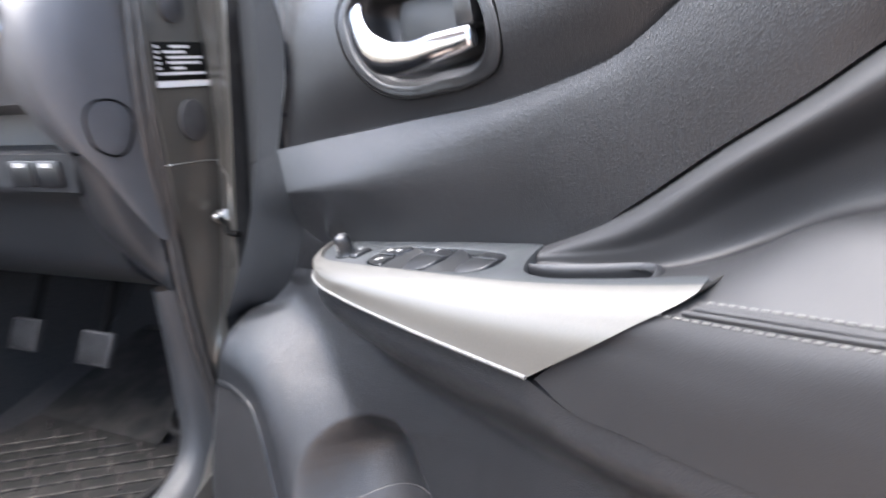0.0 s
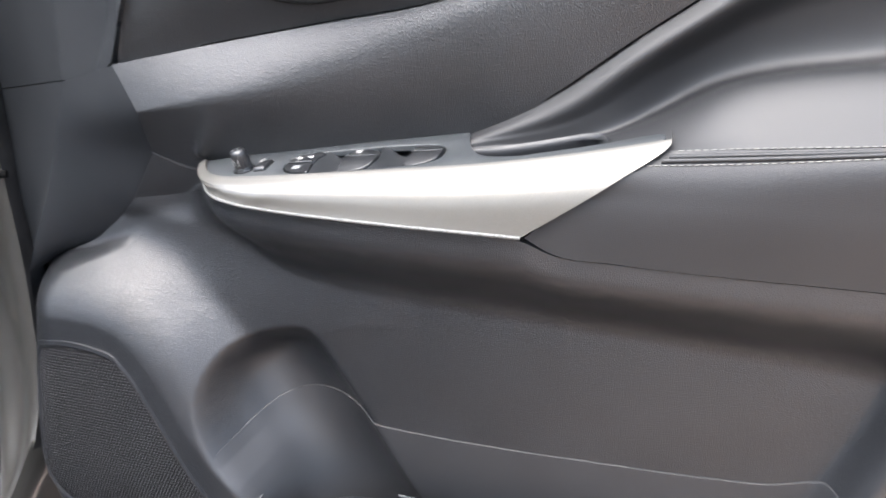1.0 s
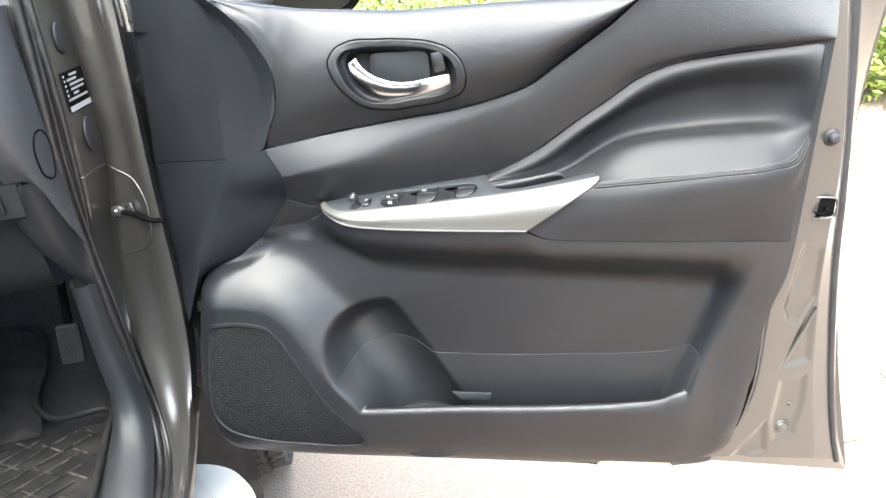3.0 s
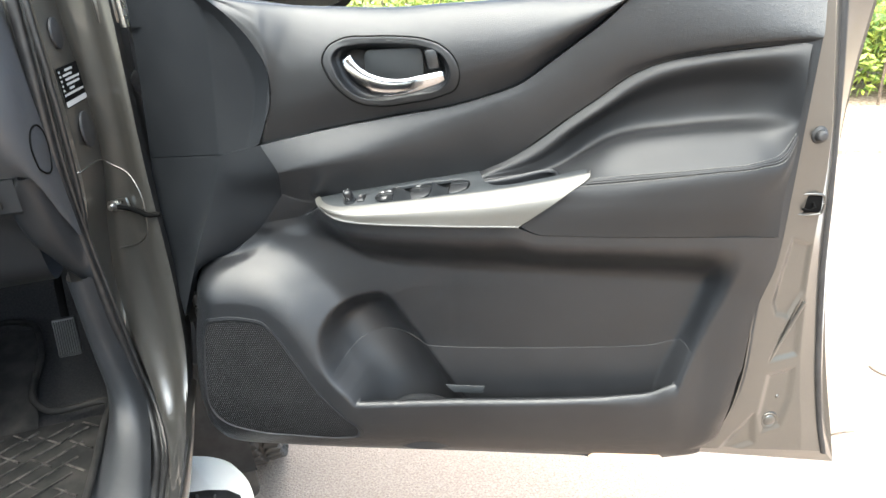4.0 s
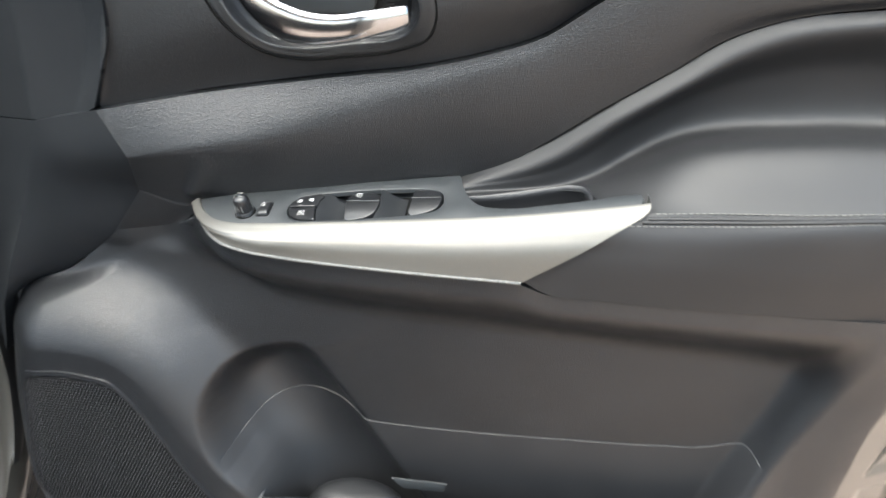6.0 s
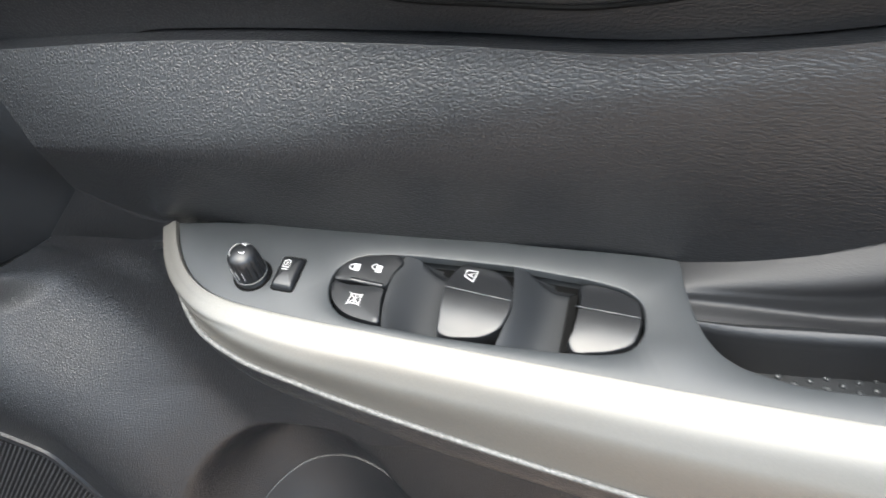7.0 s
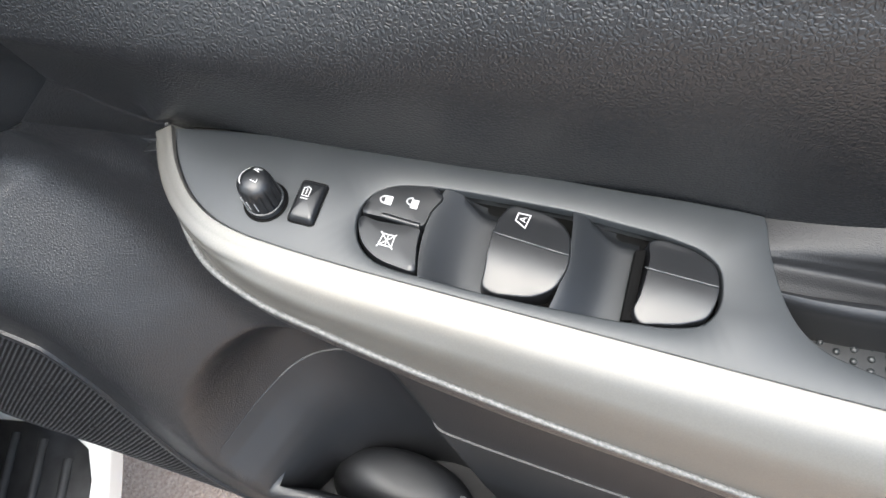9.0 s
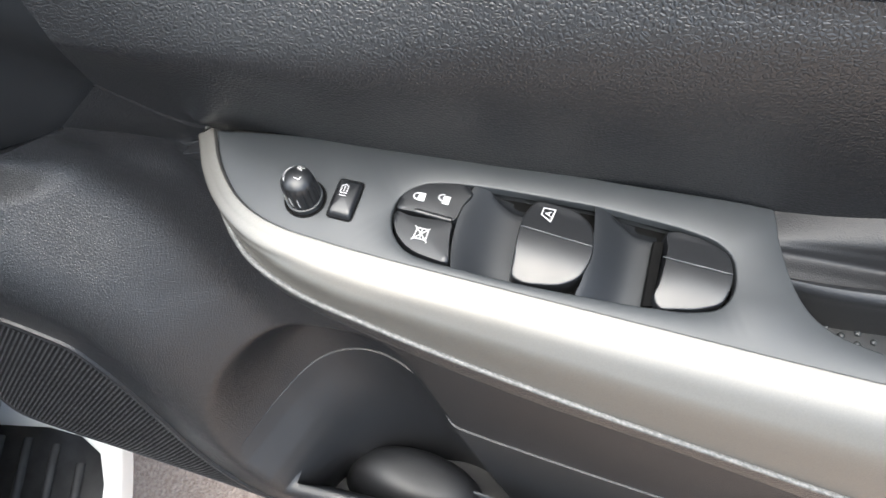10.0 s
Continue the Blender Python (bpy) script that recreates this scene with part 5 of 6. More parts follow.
n = 160
seal_l, label_l, ridge_l, edge_l = (np.array([car(*p) for p in even(x, n)]) for x in (SEAL, P_LABEL, P_RIDGE, P_EDGE))
inner_l = np.array([car(*p) for p in even(shifted(SEAL, -0.02, 0.004), n)])
seal_o = np.array([car(*p) for p in even(shifted(SEAL, 0.010, -0.004, 0.002), n)])
ridge_o = ridge_l * 0.86 + edge_l * 0.14 - CAR_F * 0.003
swell = 0.45 * ridge_l + 0.55 * edge_l + CAR_F * 0.004
near_edge = 0.1 * ridge_l + 0.9 * edge_l - CAR_F * 0.003
front_l = edge_l + CAR_O * 0.004 + CAR_F * 0.02
front_2 = edge_l + CAR_O * 0.002 + CAR_F * 0.09
grid, at = loft([inner_l, seal_l, seal_o, label_l, ridge_l, ridge_o, swell, near_edge, edge_l], 0.008, sharp=(3, 4))
grid_p = grid
pillar = part("hinge_pillar", grid_mesh("hinge_pillar", grid.transpose(1, 0, 2), facing=(0.5, -0.8, 0)), PAINT, pickup, "bronze-grey painted hinge pillar and sill")
# painted pillar's front side, blackened for the dark gap beside the door
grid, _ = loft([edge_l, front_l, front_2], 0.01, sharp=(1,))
part("pillar_front", grid_mesh("pillar_front", grid.transpose(1, 0, 2), facing=(0.9, 0.1, 0)), SEALRUBBER, pickup, "front side of the hinge pillar, blackened for shade")
part("door_opening_seal", tube("door_opening_seal", seal_l - CAR_F * 0.006 - CAR_O * 0.003, 0.0095, 12), SEALRUBBER, pickup, "black rubber opening seal")
part("seal_bead", tube("seal_bead", 0.35 * seal_l + 0.65 * label_l - CAR_F * 0.002, 0.0055, 10), SEALRUBBER, pickup)
part("seal_lip", tube("seal_lip", seal_l - CAR_F * 0.004 + CAR_O * 0.009, 0.0045, 10), SEALRUBBER, pickup)
# outer sill
grid, _ = loft(car_lines([[(-0.028, -0.06, 0.60), (-0.030, -0.2, 0.543), (-0.03, -0.35, 0.538), (-0.03, -1.3, 0.533)], [(-0.020, -0.03, 0.58), (-0.024, -0.2, 0.525), (-0.024, -0.35, 0.52), (-0.024, -1.3, 0.515)], [(-0.04, 0.02, 0.50), (-0.045, -0.2, 0.47), (-0.045, -0.35, 0.462), (-0.045, -1.3, 0.46)], [(-0.075, 0.04, 0.40), (-0.085, -0.2, 0.39), (-0.085, -0.35, 0.385), (-0.085, -1.3, 0.38)], [(-0.14, 0.05, 0.3), (-0.14, -0.2, 0.3), (-0.14, -0.35, 0.3), (-0.14, -1.3, 0.3)]], 20), 0.02)
part("outer_sill", grid_mesh("outer_sill", grid, facing=(1, 0, 0)), PAINT, pickup)
# label on the pillar
lab = lambda u, v, h: car(-0.0968 + 0.14 * (u + 0.03) + h, u, v)
sticker = part("pillar_label", slab("pillar_label", rounded(0.086, 0.062, 0.002, 2, (0.016, 1.145)), lab, 0.0004, 0.0006, 0.0002), BLACK, pickup, "black identification sticker with white print")
bars = [[(-0.027, 1.1155), (0.059, 1.1155), (0.059, 1.124), (-0.027, 1.124)]]
for k, (a, b) in enumerate(((0.0, 0.03), (-0.012, 0.024), (-0.006, 0.05), (-0.006, 0.046), (0.0, 0.02), (-0.016, 0.052))):
    z0 = 1.168 - k * 0.0072
    bars += [[(a, z0), (b, z0), (b, z0 + 0.0036), (a, z0 + 0.0036)], [(-0.024, z0), (-0.018, z0), (-0.018, z0 + 0.0036), (-0.024, z0 + 0.0036)]]
part("print", flat("print", bars, lab, 0.0009), WHITE, sticker)
for f, z, r1, r2 in ((0.012, 1.225, 0.018, 0.024), (0.022, 1.069, 0.022, 0.03)):
    loop = [(f + r1 * math.cos(a), z + r2 * math.sin(a)) for a in np.linspace(0, 2 * math.pi, 28, endpoint=False)]
    part("hole_cover", slab("hole_cover", loop, lab, 0.002, 0.004, 0.0012), RUBBER, pillar)
# raised line pressed into the pillar
rn, cn = grid_p.shape[:2]
pillar_tree = BVHTree.FromPolygons([tuple(p) for p in grid_p.reshape(-1, 3)], [(i * cn + j, i * cn + j + 1, (i + 1) * cn + j + 1, (i + 1) * cn + j) for i in range(rn - 1) for j in range(cn - 1)])


def on_pillar(o, z, lift=0.0):
    hit = pillar_tree.ray_cast(Vector(car(o, -0.5, z)), Vector(CAR_F))
    return np.array(hit[0]) - CAR_F * lift if hit[0] is not None else np.array(car(o, 0.03, z))


press = [on_pillar(o, z) for o, z in even([(-0.115, 0, 1.008), (-0.095, 0, 1.008), (-0.076, 0, 0.998), (-0.048, 0, 0.979), (-0.036, 0, 0.956), (-0.034, 0, 0.907), (-0.040, 0, 0.875), (-0.060, 0, 0.853), (-0.100, 0, 0.840)], 70)[:, (0, 2)]]
part("pressed_rib", tube("pressed_rib", press, 0.0018, 8), PAINT, pillar)
# door check arm
p = on_pillar(-0.092, 0.922)
f0 = float((p - CAR) @ CAR_F)
part("check_bracket", block("check_bracket", (0.05, 0.005, 0.022), car_pose(-0.080, f0 - 0.006, 0.923, 0, -12, -38), 0.002), STEEL, pillar)
part("check_bolt", turned("check_bolt", [(0, 0.010), (0.0045, 0.010), (0.0058, 0.008), (0.0058, 0.004), (0.0105, 0.003), (0.011, 0.0), (0.011, -0.003)], car_pose(-0.092, f0 - 0.004, 0.922, 90, 0, -20), 16), STEEL, pillar, "zinc-plated check strap bolt")
strap = [on_pillar(o, z, 0.007) for o, z in ((-0.082, 0.921), (-0.065, 0.919), (-0.045, 0.916), (-0.025, 0.912))] + [np.array(car(-0.008, -0.004, 0.911))]
part("check_strap", tube("check_strap", even(strap, 24), 0.0045, 8), BLACK, pillar, "black door check strap")
for z in (1.255, 0.69):
    part("hinge", block("hinge", (0.05, 0.03, 0.055), car_pose(-0.012, 0.055, z, 0, 0, 20), 0.006), PAINT, pickup)
    part("hinge_pin", turned("hinge_pin", [(0, 0.034), (0.007, 0.034), (0.007, -0.034), (0, -0.034)], car_pose(0.006, 0.045, z), 14), STEEL, pickup)
# bellows of the cable between pillar and door
ys = np.linspace(0, 1, 40)
part("cable_boot", tube("cable_boot", [car(-0.008 + 0.02 * k, 0.05 + 0.004 * k, 1.14 - 0.02 * k) for k in ys], [0.014 + 0.003 * math.cos(k * 60) for k in ys], 12), RUBBER, pickup)
# dark panel added to close the hinge gap, its black standing for shade
part("gap_panel", block("gap_panel", (0.12, 0.012, 1.0), car_pose(0.035, 0.125, 0.92), 0.003), RUBBER, pickup, "dark panel added for the shade in the hinge gap")

# kick panel and sill cover inside the seal
kick = [[(-0.20, 0.35, 0.82), (-0.20, 0.35, 0.6), (-0.20, 0.30, 0.5), (-0.24, -0.2, 0.455), (-0.25, -1.2, 0.45)],
        [(-0.192, 0.03, 0.82), (-0.19, 0.03, 0.64), (-0.19, 0.0, 0.54), (-0.195, -0.2, 0.47), (-0.20, -1.2, 0.465)],
        [(-0.182, -0.02, 0.82), (-0.18, -0.015, 0.66), (-0.168, -0.03, 0.555), (-0.155, -0.2, 0.478), (-0.155, -1.2, 0.472)],
        [(-0.160, -0.028, 0.82), (-0.155, -0.015, 0.67), (-0.138, -0.03, 0.55), (-0.122, -0.2, 0.472), (-0.12, -1.2, 0.468)],
        [(-0.142, -0.01, 0.82), (-0.138, 0.004, 0.68), (-0.122, -0.005, 0.545), (-0.108, -0.2, 0.458), (-0.108, -1.2, 0.455)]]
grid, _ = loft(car_lines(kick, 110), 0.008)
kick_panel = part("kick_panel", grid_mesh("kick_panel", grid.transpose(1, 0, 2), facing=(0.5, -0.8, 0.3)), CABIN_SHADED, pickup, "black plastic kick panel and sill cover, toned darker for shade")
for k in range(4):
    o = -0.132 - k * 0.014
    part("sill_rib", tube("sill_rib", [car(o, -0.21, 0.474 - k * 0.001), car(o, -1.1, 0.470 - k * 0.001)], 0.0022, 6), CABIN_SHADED, kick_panel)
# lower windscreen pillar trim above the dashboard's end
grid, _ = loft(car_lines([[(-0.30, 0.12, 1.75), (-0.30, 0.12, 0.85)], [(-0.2, 0.05, 1.75), (-0.2, 0.05, 0.85)], [(-0.13, 0.02, 1.75), (-0.145, 0.01, 0.85)]], 20), 0.03)
part("pillar_trim", grid_mesh("pillar_trim", grid.transpose(1, 0, 2), facing=(0.5, -0.8, 0)), CABIN, pickup)

# dashboard end
dash = part("dashboard", grid_mesh("dashboard", loft(car_lines([
    [(-0.150, 0.02, 1.28), (-0.146, 0.02, 1.2), (-0.142, 0.02, 1.06), (-0.140, 0.02, 0.9)],
    [(-0.146, -0.04, 1.28), (-0.140, -0.05, 1.2), (-0.136, -0.045, 1.06), (-0.138, -0.02, 0.9)],
    [(-0.150, -0.09, 1.28), (-0.140, -0.125, 1.2), (-0.138, -0.115, 1.06), (-0.142, -0.06, 0.95)],
    [(-0.175, -0.12, 1.28), (-0.165, -0.165, 1.2), (-0.160, -0.135, 1.06), (-0.155, -0.115, 1.035)],
    [(-0.23, -0.14, 1.28), (-0.21, -0.175, 1.2), (-0.20, -0.14, 1.08), (-0.19, -0.115, 1.04)]], 60), 0.006)[0].transpose(1, 0, 2), facing=(0.5, -0.8, 0)), CABIN, pickup, "dark grained dashboard end")
dash_tree = BVHTree.FromPolygons([v.co[:] for v in dash.data.vertices], [p.vertices[:] for p in dash.data.polygons])


def on_dash(f, z, h):
    hit = dash_tree.ray_cast(Vector(car(0.3, f, z)), Vector(-CAR_O))
    return tuple((np.array(hit[0]) if hit[0] is not None else np.array(car(-0.138, f, z))) + CAR_O * h)


loop = [tuple(p[:2]) for p in even([(-0.116, 1.083, 0), (-0.112, 1.094, 0), (-0.100, 1.103, 0), (-0.086, 1.105, 0), (-0.056, 1.098, 0), (-0.045, 1.088, 0), (-0.042, 1.074, 0), (-0.052, 1.046, 0), (-0.062, 1.034, 0), (-0.076, 1.030, 0), (-0.096, 1.036, 0), (-0.108, 1.046, 0), (-0.113, 1.060, 0)], 60, True)]
part("cover_gap", tube("cover_gap", [on_dash(f, z, 0.0005) for f, z in loop], 0.0016, 6, closed=True), BLACK, dash)
part("end_cover", slab("end_cover", [(-0.0785 + (f + 0.0785) * 0.96, 1.067 + (z - 1.067) * 0.97) for f, z in loop], on_dash, 0.0005, 0.003, 0.0012), CABIN, dash, "oval fuse box cover in the dashboard's end")
# face of the dashboard with vent, shelf and switch strip
face = loft(car_lines([
    [(-0.20, -0.12, 1.28), (-0.9, -0.12, 1.28)],
    [(-0.20, -0.15, 1.2), (-0.9, -0.16, 1.2)],
    [(-0.20, -0.125, 1.105), (-0.9, -0.13, 1.105)],
    [(-0.19, -0.06, 1.09), (-0.9, -0.06, 1.09)],
    [(-0.19, -0.06, 1.045), (-0.9, -0.06, 1.045)],
    [(-0.175, -0.118, 1.038), (-0.9, -0.12, 1.038)],
    [(-0.178, -0.112, 0.985), (-0.9, -0.114, 0.985)],
    [(-0.185, -0.09, 0.97), (-0.9, -0.10, 0.96)],
    [(-0.20, -0.03, 0.85), (-0.9, -0.05, 0.85)],
    [(-0.22, 0.05, 0.80), (-0.9, 0.03, 0.80)],
    [(-0.22, 0.25, 0.84), (-0.9, 0.25, 0.84)]], 50), 0.01, sharp=(2, 3, 4, 5, 6))[0]
# from this row down the darker copy carries the footwell's shade
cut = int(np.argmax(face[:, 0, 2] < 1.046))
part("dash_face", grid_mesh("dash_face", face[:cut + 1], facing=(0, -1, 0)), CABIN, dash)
part("lower_dash_face", grid_mesh("lower_dash_face", face[cut:], facing=(0, -1, 0)), CABIN_SHADED, dash)
ring = [car(-0.235 + 0.048 * math.cos(a), -0.172, 1.205 + 0.048 * math.sin(a)) for a in np.linspace(0, 2 * math.pi, 40, endpoint=False)]
part("vent_ring", tube("vent_ring", ring, 0.007, 10, closed=True), CHROME, dash, "chrome air vent ring")
for k in range(5):
    z = 1.175 + k * 0.015
    part("vent_slat", block("vent_slat", (0.08, 0.014, 0.003), car_pose(-0.235, -0.160, z, 15), 0.001), SWITCH, dash)
sw = lambda u, v, h: car(u, -0.119 - h, v)
part("blank_switch", slab("blank_switch", rounded(0.05, 0.036, 0.004, 3, (-0.226, 1.011)), sw, 0.002, 0.006, 0.001), SWITCH, dash, "black dashboard button with a white sign")
part("blank_switch", slab("blank_switch", rounded(0.05, 0.036, 0.004, 3, (-0.282, 1.011)), sw, 0.002, 0.006, 0.001), SWITCH, dash, "black dashboard button with a white sign")
for u in (-0.236, -0.292):
    part("print", flat("print", [[(u, 1.02), (u + 0.022, 1.02), (u + 0.022, 1.026), (u, 1.026)]], sw, 0.0036), WHITE, dash)
# knee panel that runs from the dashboard's corner down to the pillar
knee = loft(car_lines([
    [(-0.150, -0.118, 1.036), (-0.142, -0.07, 0.98), (-0.140, -0.035, 0.93), (-0.138, -0.02, 0.82)],
    [(-0.165, -0.122, 1.036), (-0.158, -0.09, 0.96), (-0.155, -0.055, 0.89), (-0.155, -0.01, 0.815)],
    [(-0.166, -0.121, 1.042), (-0.188, -0.108, 1.0), (-0.186, -0.086, 0.93), (-0.176, -0.055, 0.88), (-0.165, -0.005, 0.815)],
    [(-0.172, -0.06, 1.04), (-0.198, -0.05, 1.0), (-0.198, -0.03, 0.93), (-0.19, 0.0, 0.87), (-0.18, 0.05, 0.81)]], 50), 0.008)[0]
part("knee_panel", grid_mesh("knee_panel", knee.transpose(1, 0, 2), facing=(0.3, -0.9, 0)), CABIN_SHADED, dash)

# footwell floor, firewall, tunnel, roof: plain surfaces that close the cabin
def sheet(name, a, b, material, facing, bend=0.0):
    g, _ = loft([np.array([car(*p) for p in even(a, 24)]), np.array([car(*p) for p in even(b, 24)])], 0.05)
    return part(name, grid_mesh(name, g, facing=facing), material, pickup)


sheet("floor_pan", [(-0.18, -1.3, 0.452), (-0.2, 0.12, 0.452), (-0.2, 0.42, 0.56), (-0.2, 0.55, 0.75), (-0.2, 0.6, 1.0)], [(-1.0, -1.3, 0.452), (-0.95, 0.12, 0.452), (-0.9, 0.42, 0.56), (-0.9, 0.55, 0.75), (-0.9, 0.6, 1.0)], CARPET, (0, 0, 1))
sheet("dash_top", [(-0.15, -0.12, 1.28), (-0.15, 0.75, 1.24)], [(-1.5, -0.12, 1.28), (-1.5, 0.75, 1.24)], CABIN, (0, 0, 1))
sheet("bulkhead", [(-0.15, 0.6, 0.4), (-1.5, 0.6, 0.4)], [(-0.15, 0.62, 1.26), (-1.5, 0.62, 1.26)], CARPET, (0, -1, 0))
sheet("tunnel", [(-0.85, 0.6, 0.4), (-0.85, -1.3, 0.4)], [(-0.88, 0.6, 0.95), (-0.88, -1.3, 0.95)], CARPET, (1, 0, 0))
sheet("firewall_side", [(-0.19, 0.6, 0.45), (-0.19, 0.02, 0.45)], [(-0.19, 0.6, 0.85), (-0.19, 0.02, 0.85)], CARPET, (-1, 0, 0))
sheet("roof", [(-0.22, -0.65, 1.78), (-0.20, -2.2, 1.78)], [(-1.4, -0.65, 1.80), (-1.4, -2.2, 1.80)], PAINT, (0, 0, 1))
sheet("headliner", [(-0.23, -0.65, 1.74), (-0.21, -2.18, 1.74)], [(-1.39, -0.65, 1.76), (-1.39, -2.18, 1.76)], HEADLINER, (0, 0, -1))
sheet("far_side", [(-1.62, 0.6, 0.4), (-1.62, -2.2, 0.4)], [(-1.5, 0.6, 1.1), (-1.5, -2.2, 1.1)], CABIN, (1, 0, 0))
sheet("rear_side", [(-0.0, -1.12, 0.5), (-0.0, -2.2, 0.5)], [(-0.03, -1.12, 1.2), (-0.03, -2.2, 1.2)], PAINT, (1, 0, 0))
sheet("cabin_back", [(-0.05, -2.2, 0.4), (-1.6, -2.2, 0.4)], [(-0.08, -2.2, 1.18), (-1.5, -2.2, 1.18)], CABIN, (0, 1, 0))
part("centre_pillar", tube("centre_pillar", [car(-0.06, -1.12, 0.5), car(-0.06, -1.12, 1.2), car(-0.14, -1.08, 1.78)], 0.06, 12), PAINT, pickup)

# pedals
def pedal(o, f, z, w, h, tilt, label):
    p = part("pedal", block("pedal", (w, 0.014, h), car_pose(o, f, z, tilt), 0.004), RUBBER, pickup, label)
    for k in range(9):
        part("tread_rib", block("tread_rib", (0.0032, 0.004, h * 0.86), car_pose(o - w * 0.4 + k * w * 0.1, f, z, tilt) @ pose(0, -0.0085, 0), 0.001, 1), RUBBER, p)
    part("pedal_arm", tube("pedal_arm", [car(o, f + 0.01, z), car(o - 0.005, f + 0.07, z + 0.12), car(o - 0.005, f + 0.1, z + 0.3)], 0.008, 8), BLACK, p)


pedal(-0.257, 0.10, 0.652, 0.043, 0.078, -18, "black ribbed accelerator pedal")
pedal(-0.427, 0.04, 0.668, 0.082, 0.062, -25, "worn black rubber brake pedal")
pedal(-0.628, 0.04, 0.672, 0.078, 0.062, -25, "worn black rubber clutch pedal")

# rubber floor mat with raised rim and a net of ribs
mat_thing = thing("floor_mat", "dusty black rubber floor mat with raised ribs in the footwell", "floor mat", car(-0.45, -0.2, 0.47))
g, _ = loft(car_lines([[(-0.205, -0.8, 0.462), (-0.215, 0.09, 0.462)], [(-0.72, -0.8, 0.462), (-0.72, 0.09, 0.462)]], 20), 0.05)
mat_base = part("mat_base", grid_mesh("mat_base", np.concatenate([g, g[::-1] + [0, 0, -0.006], g[:1]]), facing=(0, 0, 1), sharp=30), MATRUBBER, mat_thing)
rim_pts = [car(*p) for p in ((-0.21, -0.8, 0.49), (-0.215, 0.0, 0.49), (-0.222, 0.09, 0.492), (-0.34, 0.10, 0.492), (-0.362, 0.12, 0.496), (-0.39, 0.30, 0.535), (-0.41, 0.36, 0.555), (-0.7, 0.37, 0.56))]
part("mat_rim", tube("mat_rim", even(rim_pts, 90), 0.0075, 8), MATRUBBER, mat_thing)
g, _ = loft(car_lines([[(-0.362, 0.08, 0.465), (-0.40, 0.36, 0.553)], [(-0.72, 0.08, 0.465), (-0.72, 0.37, 0.556)]], 20), 0.05)
part("mat_upper", grid_mesh("mat_upper", g, facing=(0, 0, 1)), MATRUBBER, mat_thing)


def mat_rib(o, f, angle, length):
    """A straight raised rib, cut off at the mat's border."""
    d = (math.cos(radians(angle)), math.sin(radians(angle)))
    pts = [(o + d[0] * k, f + d[1] * k) for k in np.linspace(-length / 2, length / 2, 40)]
    pts = [p for p in pts if -0.71 < p[0] < -0.238 and -0.7 < p[1] < 0.075]
    if len(pts) > 3:
        part("mat_rib", tube("mat_rib", [car(*pts[0], 0.464), car(*pts[-1], 0.464)], 0.0022, 6), MATRIB, mat_base)


for k in range(24):
    mat_rib(-0.47, -0.80 + 0.046 * k, 38, 1.6)
for k in range(24):
    for j in range(7):
        if (k + j) % 2 == 0:
            mat_rib(-0.262 - 0.066 * j, -0.66 + 0.033 * k, -38, 0.06)

# side step with rubber treads and a rounded metal end
step_loop = [(-0.09, 0.045), (-0.05, 0.030), (-0.02, 0.012), (0.0, -0.006), (0.02, -0.036), (0.035, -0.066), (0.045, -0.10), (0.052, -0.15), (0.056, -0.22), (0.058, -0.5)]
outline = [tuple(p[:2]) for p in even([(o, f, 0) for o, f in step_loop], 50)] + [(0.058, -1.4), (-0.11, -1.4), (-0.11, 0.045)]
to_step = lambda u, v, h: car(u, v, 0.35 + h)
step = part("side_step", slab("side_step", outline, to_step, 0.0, 0.05, 0.008), STEPMETAL, pickup, "pale metal side step with black treads")
tread = [(-0.10, -0.075), (-0.04, -0.082), (0.0, -0.096), (0.024, -0.118), (0.034, -0.155), (0.038, -0.25), (0.040, -1.38), (-0.10, -1.38)]
tr = part("step_tread", slab("step_tread", tread, to_step, 0.003, 0.004, 0.001), SEALRUBBER, step)
for o, f in ((-0.092, -0.09), (-0.060, -0.095), (-0.027, -0.105), (0.005, -0.13)):
    part("tread_bar", tube("tread_bar", [car(o, f, 0.354), car(o, -1.37, 0.354)], 0.0055, 10), RUBBER, step)

# front wheel, its arch and mud flap
WC = (-0.055, 0.62, 0.305)
wheel = part("wheel", turned("wheel", [(0.12, -0.10), (0.22, -0.11), (0.235, -0.12), (0.235, 0.12), (0.22, 0.11), (0.12, 0.05), (0.0, 0.04)], car_pose(*WC, 0, 90, 0), 40), STEEL, pickup)
part("tyre", turned("tyre", [(0.235, -0.115), (0.29, -0.130), (0.345, -0.128), (0.370, -0.105), (0.374, 0.0), (0.370, 0.105), (0.345, 0.128), (0.29, 0.130), (0.235, 0.115)], car_pose(*WC, 0, 90, 0), 72), TYRE, wheel, "dusty black off-road tyre")
lug = block("tread_block", (0.018, 0.034, 0.044), Matrix.Identity(4), 0.004, 1)
lug.materials.append(TYRE)
for k in range(56):
    for j, w in enumerate((-0.108, -0.055, 0.0, 0.055, 0.108)):
        ob = new("tread_block", lug)
        a = 2 * math.pi * (k + 0.5 * (j % 2)) / 56
        m = car_pose(*WC, 0, 90, 0) @ Matrix.Rotation(a, 4, "Z") @ Matrix.Translation((0.378 - (0.008 if abs(w) > 0.1 else 0), 0, w)) @ Matrix.Rotation(radians(14 if j % 2 else -14), 4, "X")
        ob.parent = wheel
        ob.matrix_parent_inverse = wheel.matrix_world.inverted()
        ob.matrix_world = m
ang = np.linspace(radians(-20), radians(200), 40)
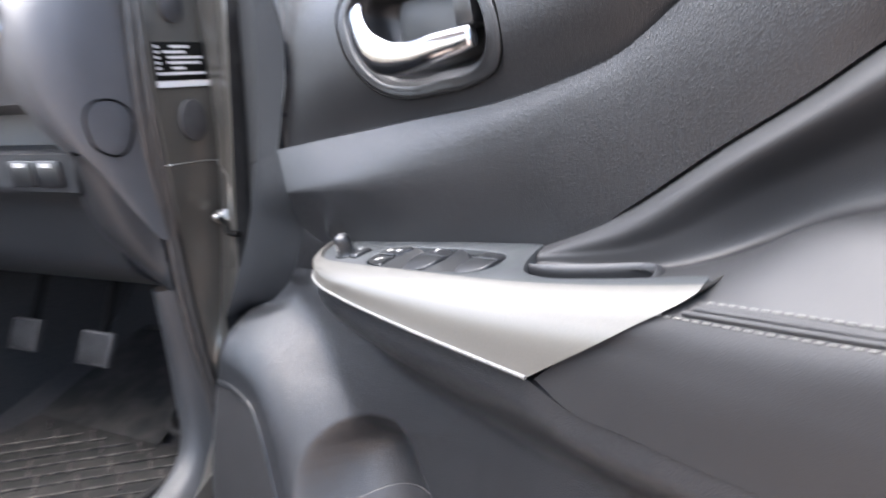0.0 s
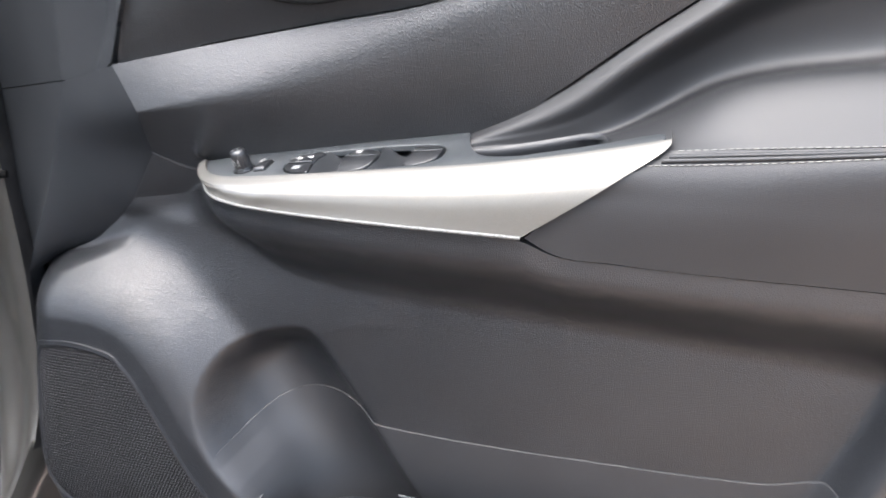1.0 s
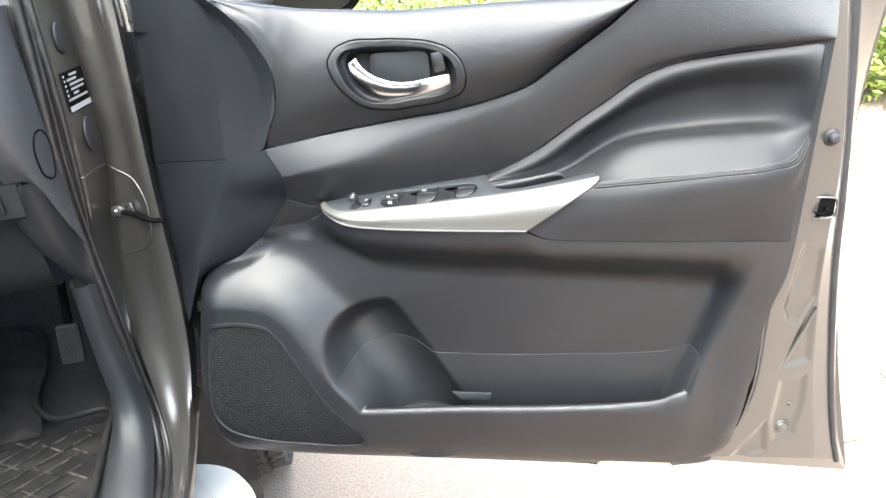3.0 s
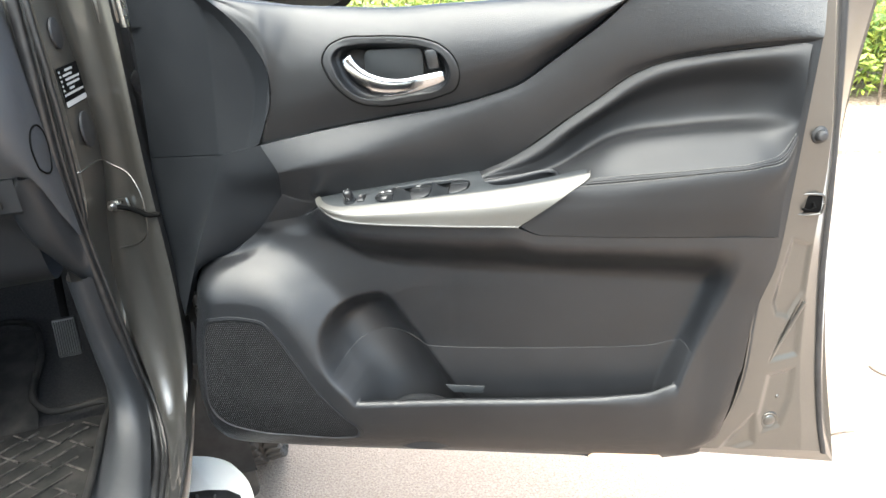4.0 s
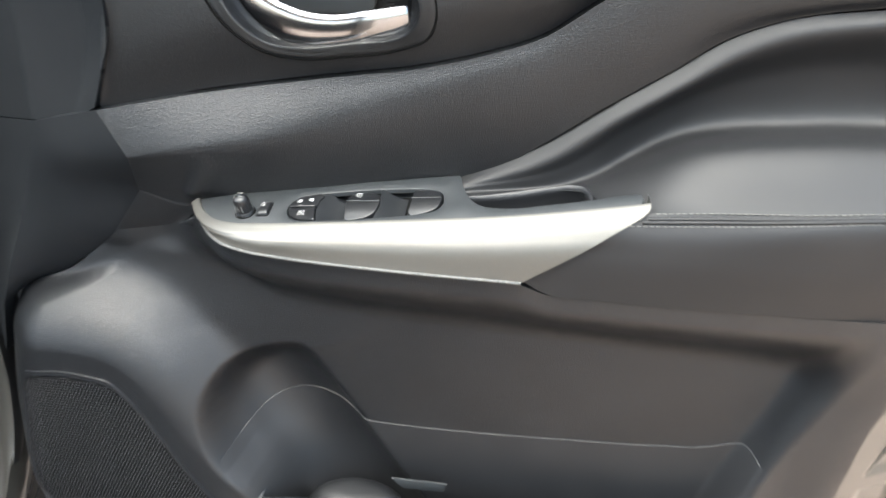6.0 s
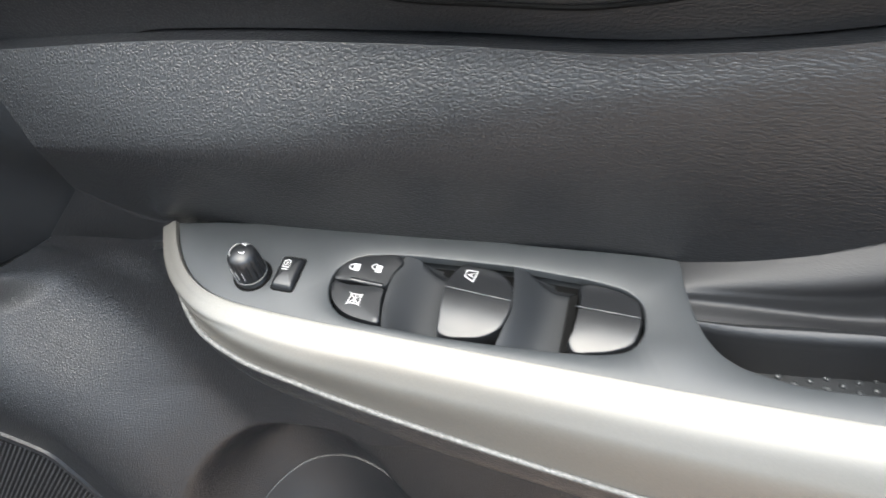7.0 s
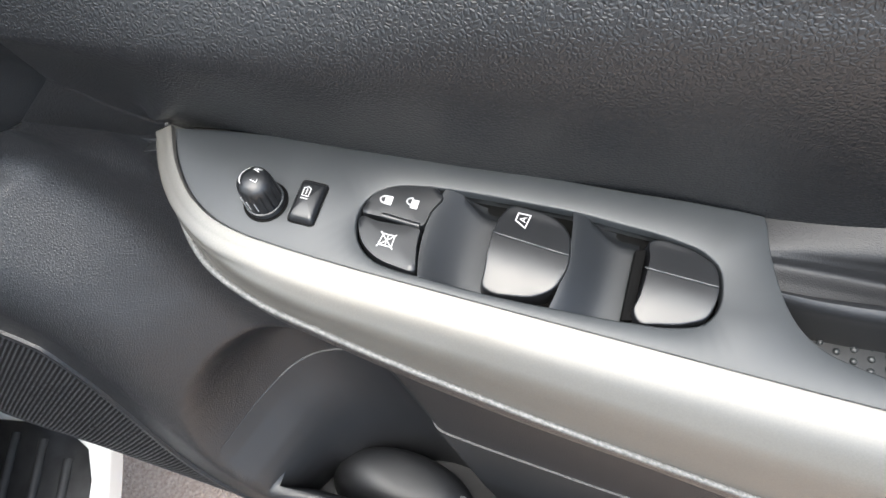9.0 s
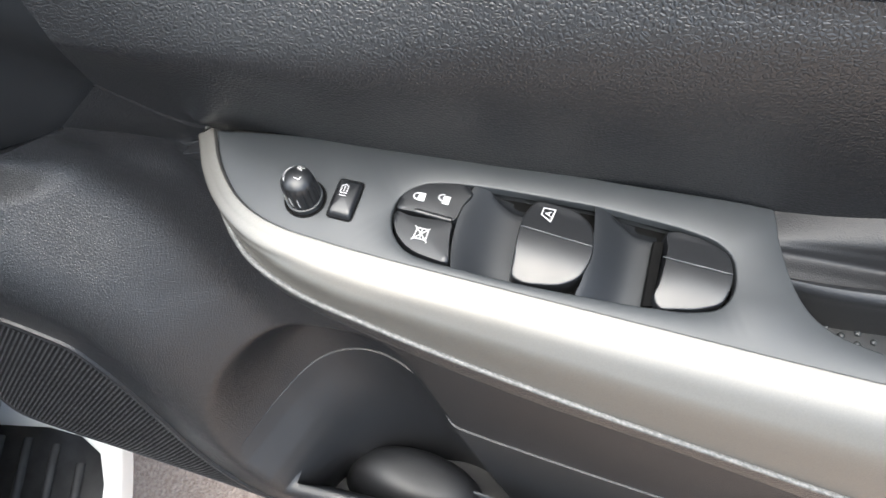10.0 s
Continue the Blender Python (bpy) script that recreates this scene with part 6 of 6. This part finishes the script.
g = np.array([[car(o, 0.62 - 0.46 * math.cos(a), 0.305 + 0.46 * math.sin(a)) for a in ang] for o in np.linspace(-0.188, 0.02, 8)])
part("arch_liner", grid_mesh("arch_liner", g, facing=(0, 0, -1)), RUBBER, pickup)
part("mud_flap", slab("mud_flap", rounded(0.25, 0.42, 0.03, 5, (-0.11, 0.27)), lambda u, v, h: car(u, 0.19 - h, v), 0.0, 0.006, 0.002), TYRE, pickup, "dark rubber mud flap")
g = np.array([[car(0.03 - 0.05 * (z - 0.9) ** 2, f, z) for z in np.linspace(0.86, 1.12, 10)] for f in np.linspace(0.12, 1.2, 20)])
part("front_wing", grid_mesh("front_wing", g, facing=(1, 0, 0)), PAINT, pickup)
g = np.array([[car(0.03 - 0.02 * (z - 0.6), f, z) for z in np.linspace(0.42, 0.86, 10)] for f in np.linspace(0.12, 0.17, 4)])
part("wing_rear", grid_mesh("wing_rear", g, facing=(1, 0, 0)), PAINT, pickup)

# outside mirror on the door
mirror = part("outside_mirror", dome("outside_mirror", rounded(0.24, 0.17, 0.06, 8, (0.16, 1.290)), lambda u, v, h: (u, 0.30 + h, v), 0.0, 0.10, 0.5, 0.02), PAINT, door, "outside mirror with a grey shell")
part("mirror_glass", slab("mirror_glass", rounded(0.215, 0.145, 0.05, 8, (0.16, 1.290)), upright(0.299), 0.0, 0.003, 0.001), CHROME, mirror)
part("mirror_foot", tube("mirror_foot", [(0.02, 0.13, 1.21), (0.04, 0.22, 1.22), (0.10, 0.32, 1.25)], 0.022, 10), SATIN, mirror)

# ---------------------------------------------------------------- ground and garden
def ground_sheet(name, loop, z, material, label, kind="structure"):
    me = bpy.data.meshes.new(name)
    me.from_pydata([(x, y, z) for x, y in loop], [], [tuple(range(len(loop)))])
    me.update()
    ob = part(name, me, material)
    return tagged(ob, label, "ground", "", kind)


ground_sheet("ground", [(-400, -400), (400, -400), (400, 400), (-400, 400)], -0.08, GROUND, "pinkish exposed aggregate driveway in bright daylight")


def low_slab(name, loop, height, material, label):
    ob = part(name, slab(name, loop, lambda u, v, h: (u, v, h - 0.08), height, height, 0.01), material)
    return tagged(ob, label, "paving", "", "structure")


low_slab("pavement", [(1.55, 1.2), (4.6, 1.0), (5.2, 2.9), (2.35, 3.3)], 0.02, CONCRETE, "pale sunlit concrete path beside the driveway")
low_slab("garden_bed", [(2.1, 3.35), (9, 2.4), (12, 9), (-8, 12), (-8, 6.0), (0.5, 5.6)], 0.03, SOIL, "dry brown garden soil with leaf litter")


def hedge(name, x0, x1, y0, y1, height, count, seed):
    """A clipped bank of small leaves on short stems."""
    rng = np.random.default_rng(seed)
    verts, faces = [], []
    for i in range(count):
        x, y = rng.uniform(x0, x1), rng.uniform(y0, y1)
        top = height * (0.82 + 0.18 * math.sin(x * 5 + seed) * math.cos(y * 4)) * (1 - 0.5 * abs((y - (y0 + y1) / 2) / (y1 - y0)) ** 2)
        z = -0.02 + top * rng.uniform(0, 1) ** 0.55
        size = rng.uniform(0.025, 0.05)
        d = Vector(rng.normal(size=3)).normalized()
        e = d.orthogonal().normalized() * 0.36
        c = Vector((x, y, z))
        k = len(verts)
        fold = d.cross(e) * 0.25
        verts += [c - d * size, c + (e + fold) * size, c + d * size, c - (e - fold) * size]
        faces += [(k, k + 1, k + 2), (k, k + 2, k + 3)]
    me = bpy.data.meshes.new(name)
    me.from_pydata([tuple(v) for v in verts], [], faces)
    me.update()
    ob = part(name, me, LEAF)
    tagged(ob, "bright yellow-green leafy hedge in garden soil", "hedge", "", "stuff")
    stems = []
    for i in range(26):
        x, y = rng.uniform(x0, x1), rng.uniform(y0, y1)
        stems.append(tube("stem", [(x, y, -0.08), (x + rng.uniform(-0.05, 0.05), y, height * 0.4), (x + rng.uniform(-0.1, 0.1), y + rng.uniform(-0.1, 0.1), height * 0.8)], (0.012, 0.008, 0.004), 6))
    part("stems", join_meshes("stems", stems), BARK, ob)


hedge("hedge", 2.2, 6.0, 4.3, 5.6, 0.95, 26000, 3)
hedge("hedge", -4.5, 1.2, 6.4, 7.6, 1.0, 16000, 5)


# dry twigs on the driveway
def twig(points, radius):
    ob = part("twig", tube("twig", even(points, 14), np.linspace(radius, radius * 0.4, 14), 6), BARK)
    tagged(ob, "thin dry brown twig lying on the driveway", "twig", "twigs on the driveway")


twig([(1.40, 0.733, -0.076), (1.438, 0.745, -0.074), (1.475, 0.752, -0.076)], 0.003)
twig([(1.640, 1.085, -0.076), (1.652, 1.048, -0.073), (1.70, 1.010, -0.076)], 0.004)
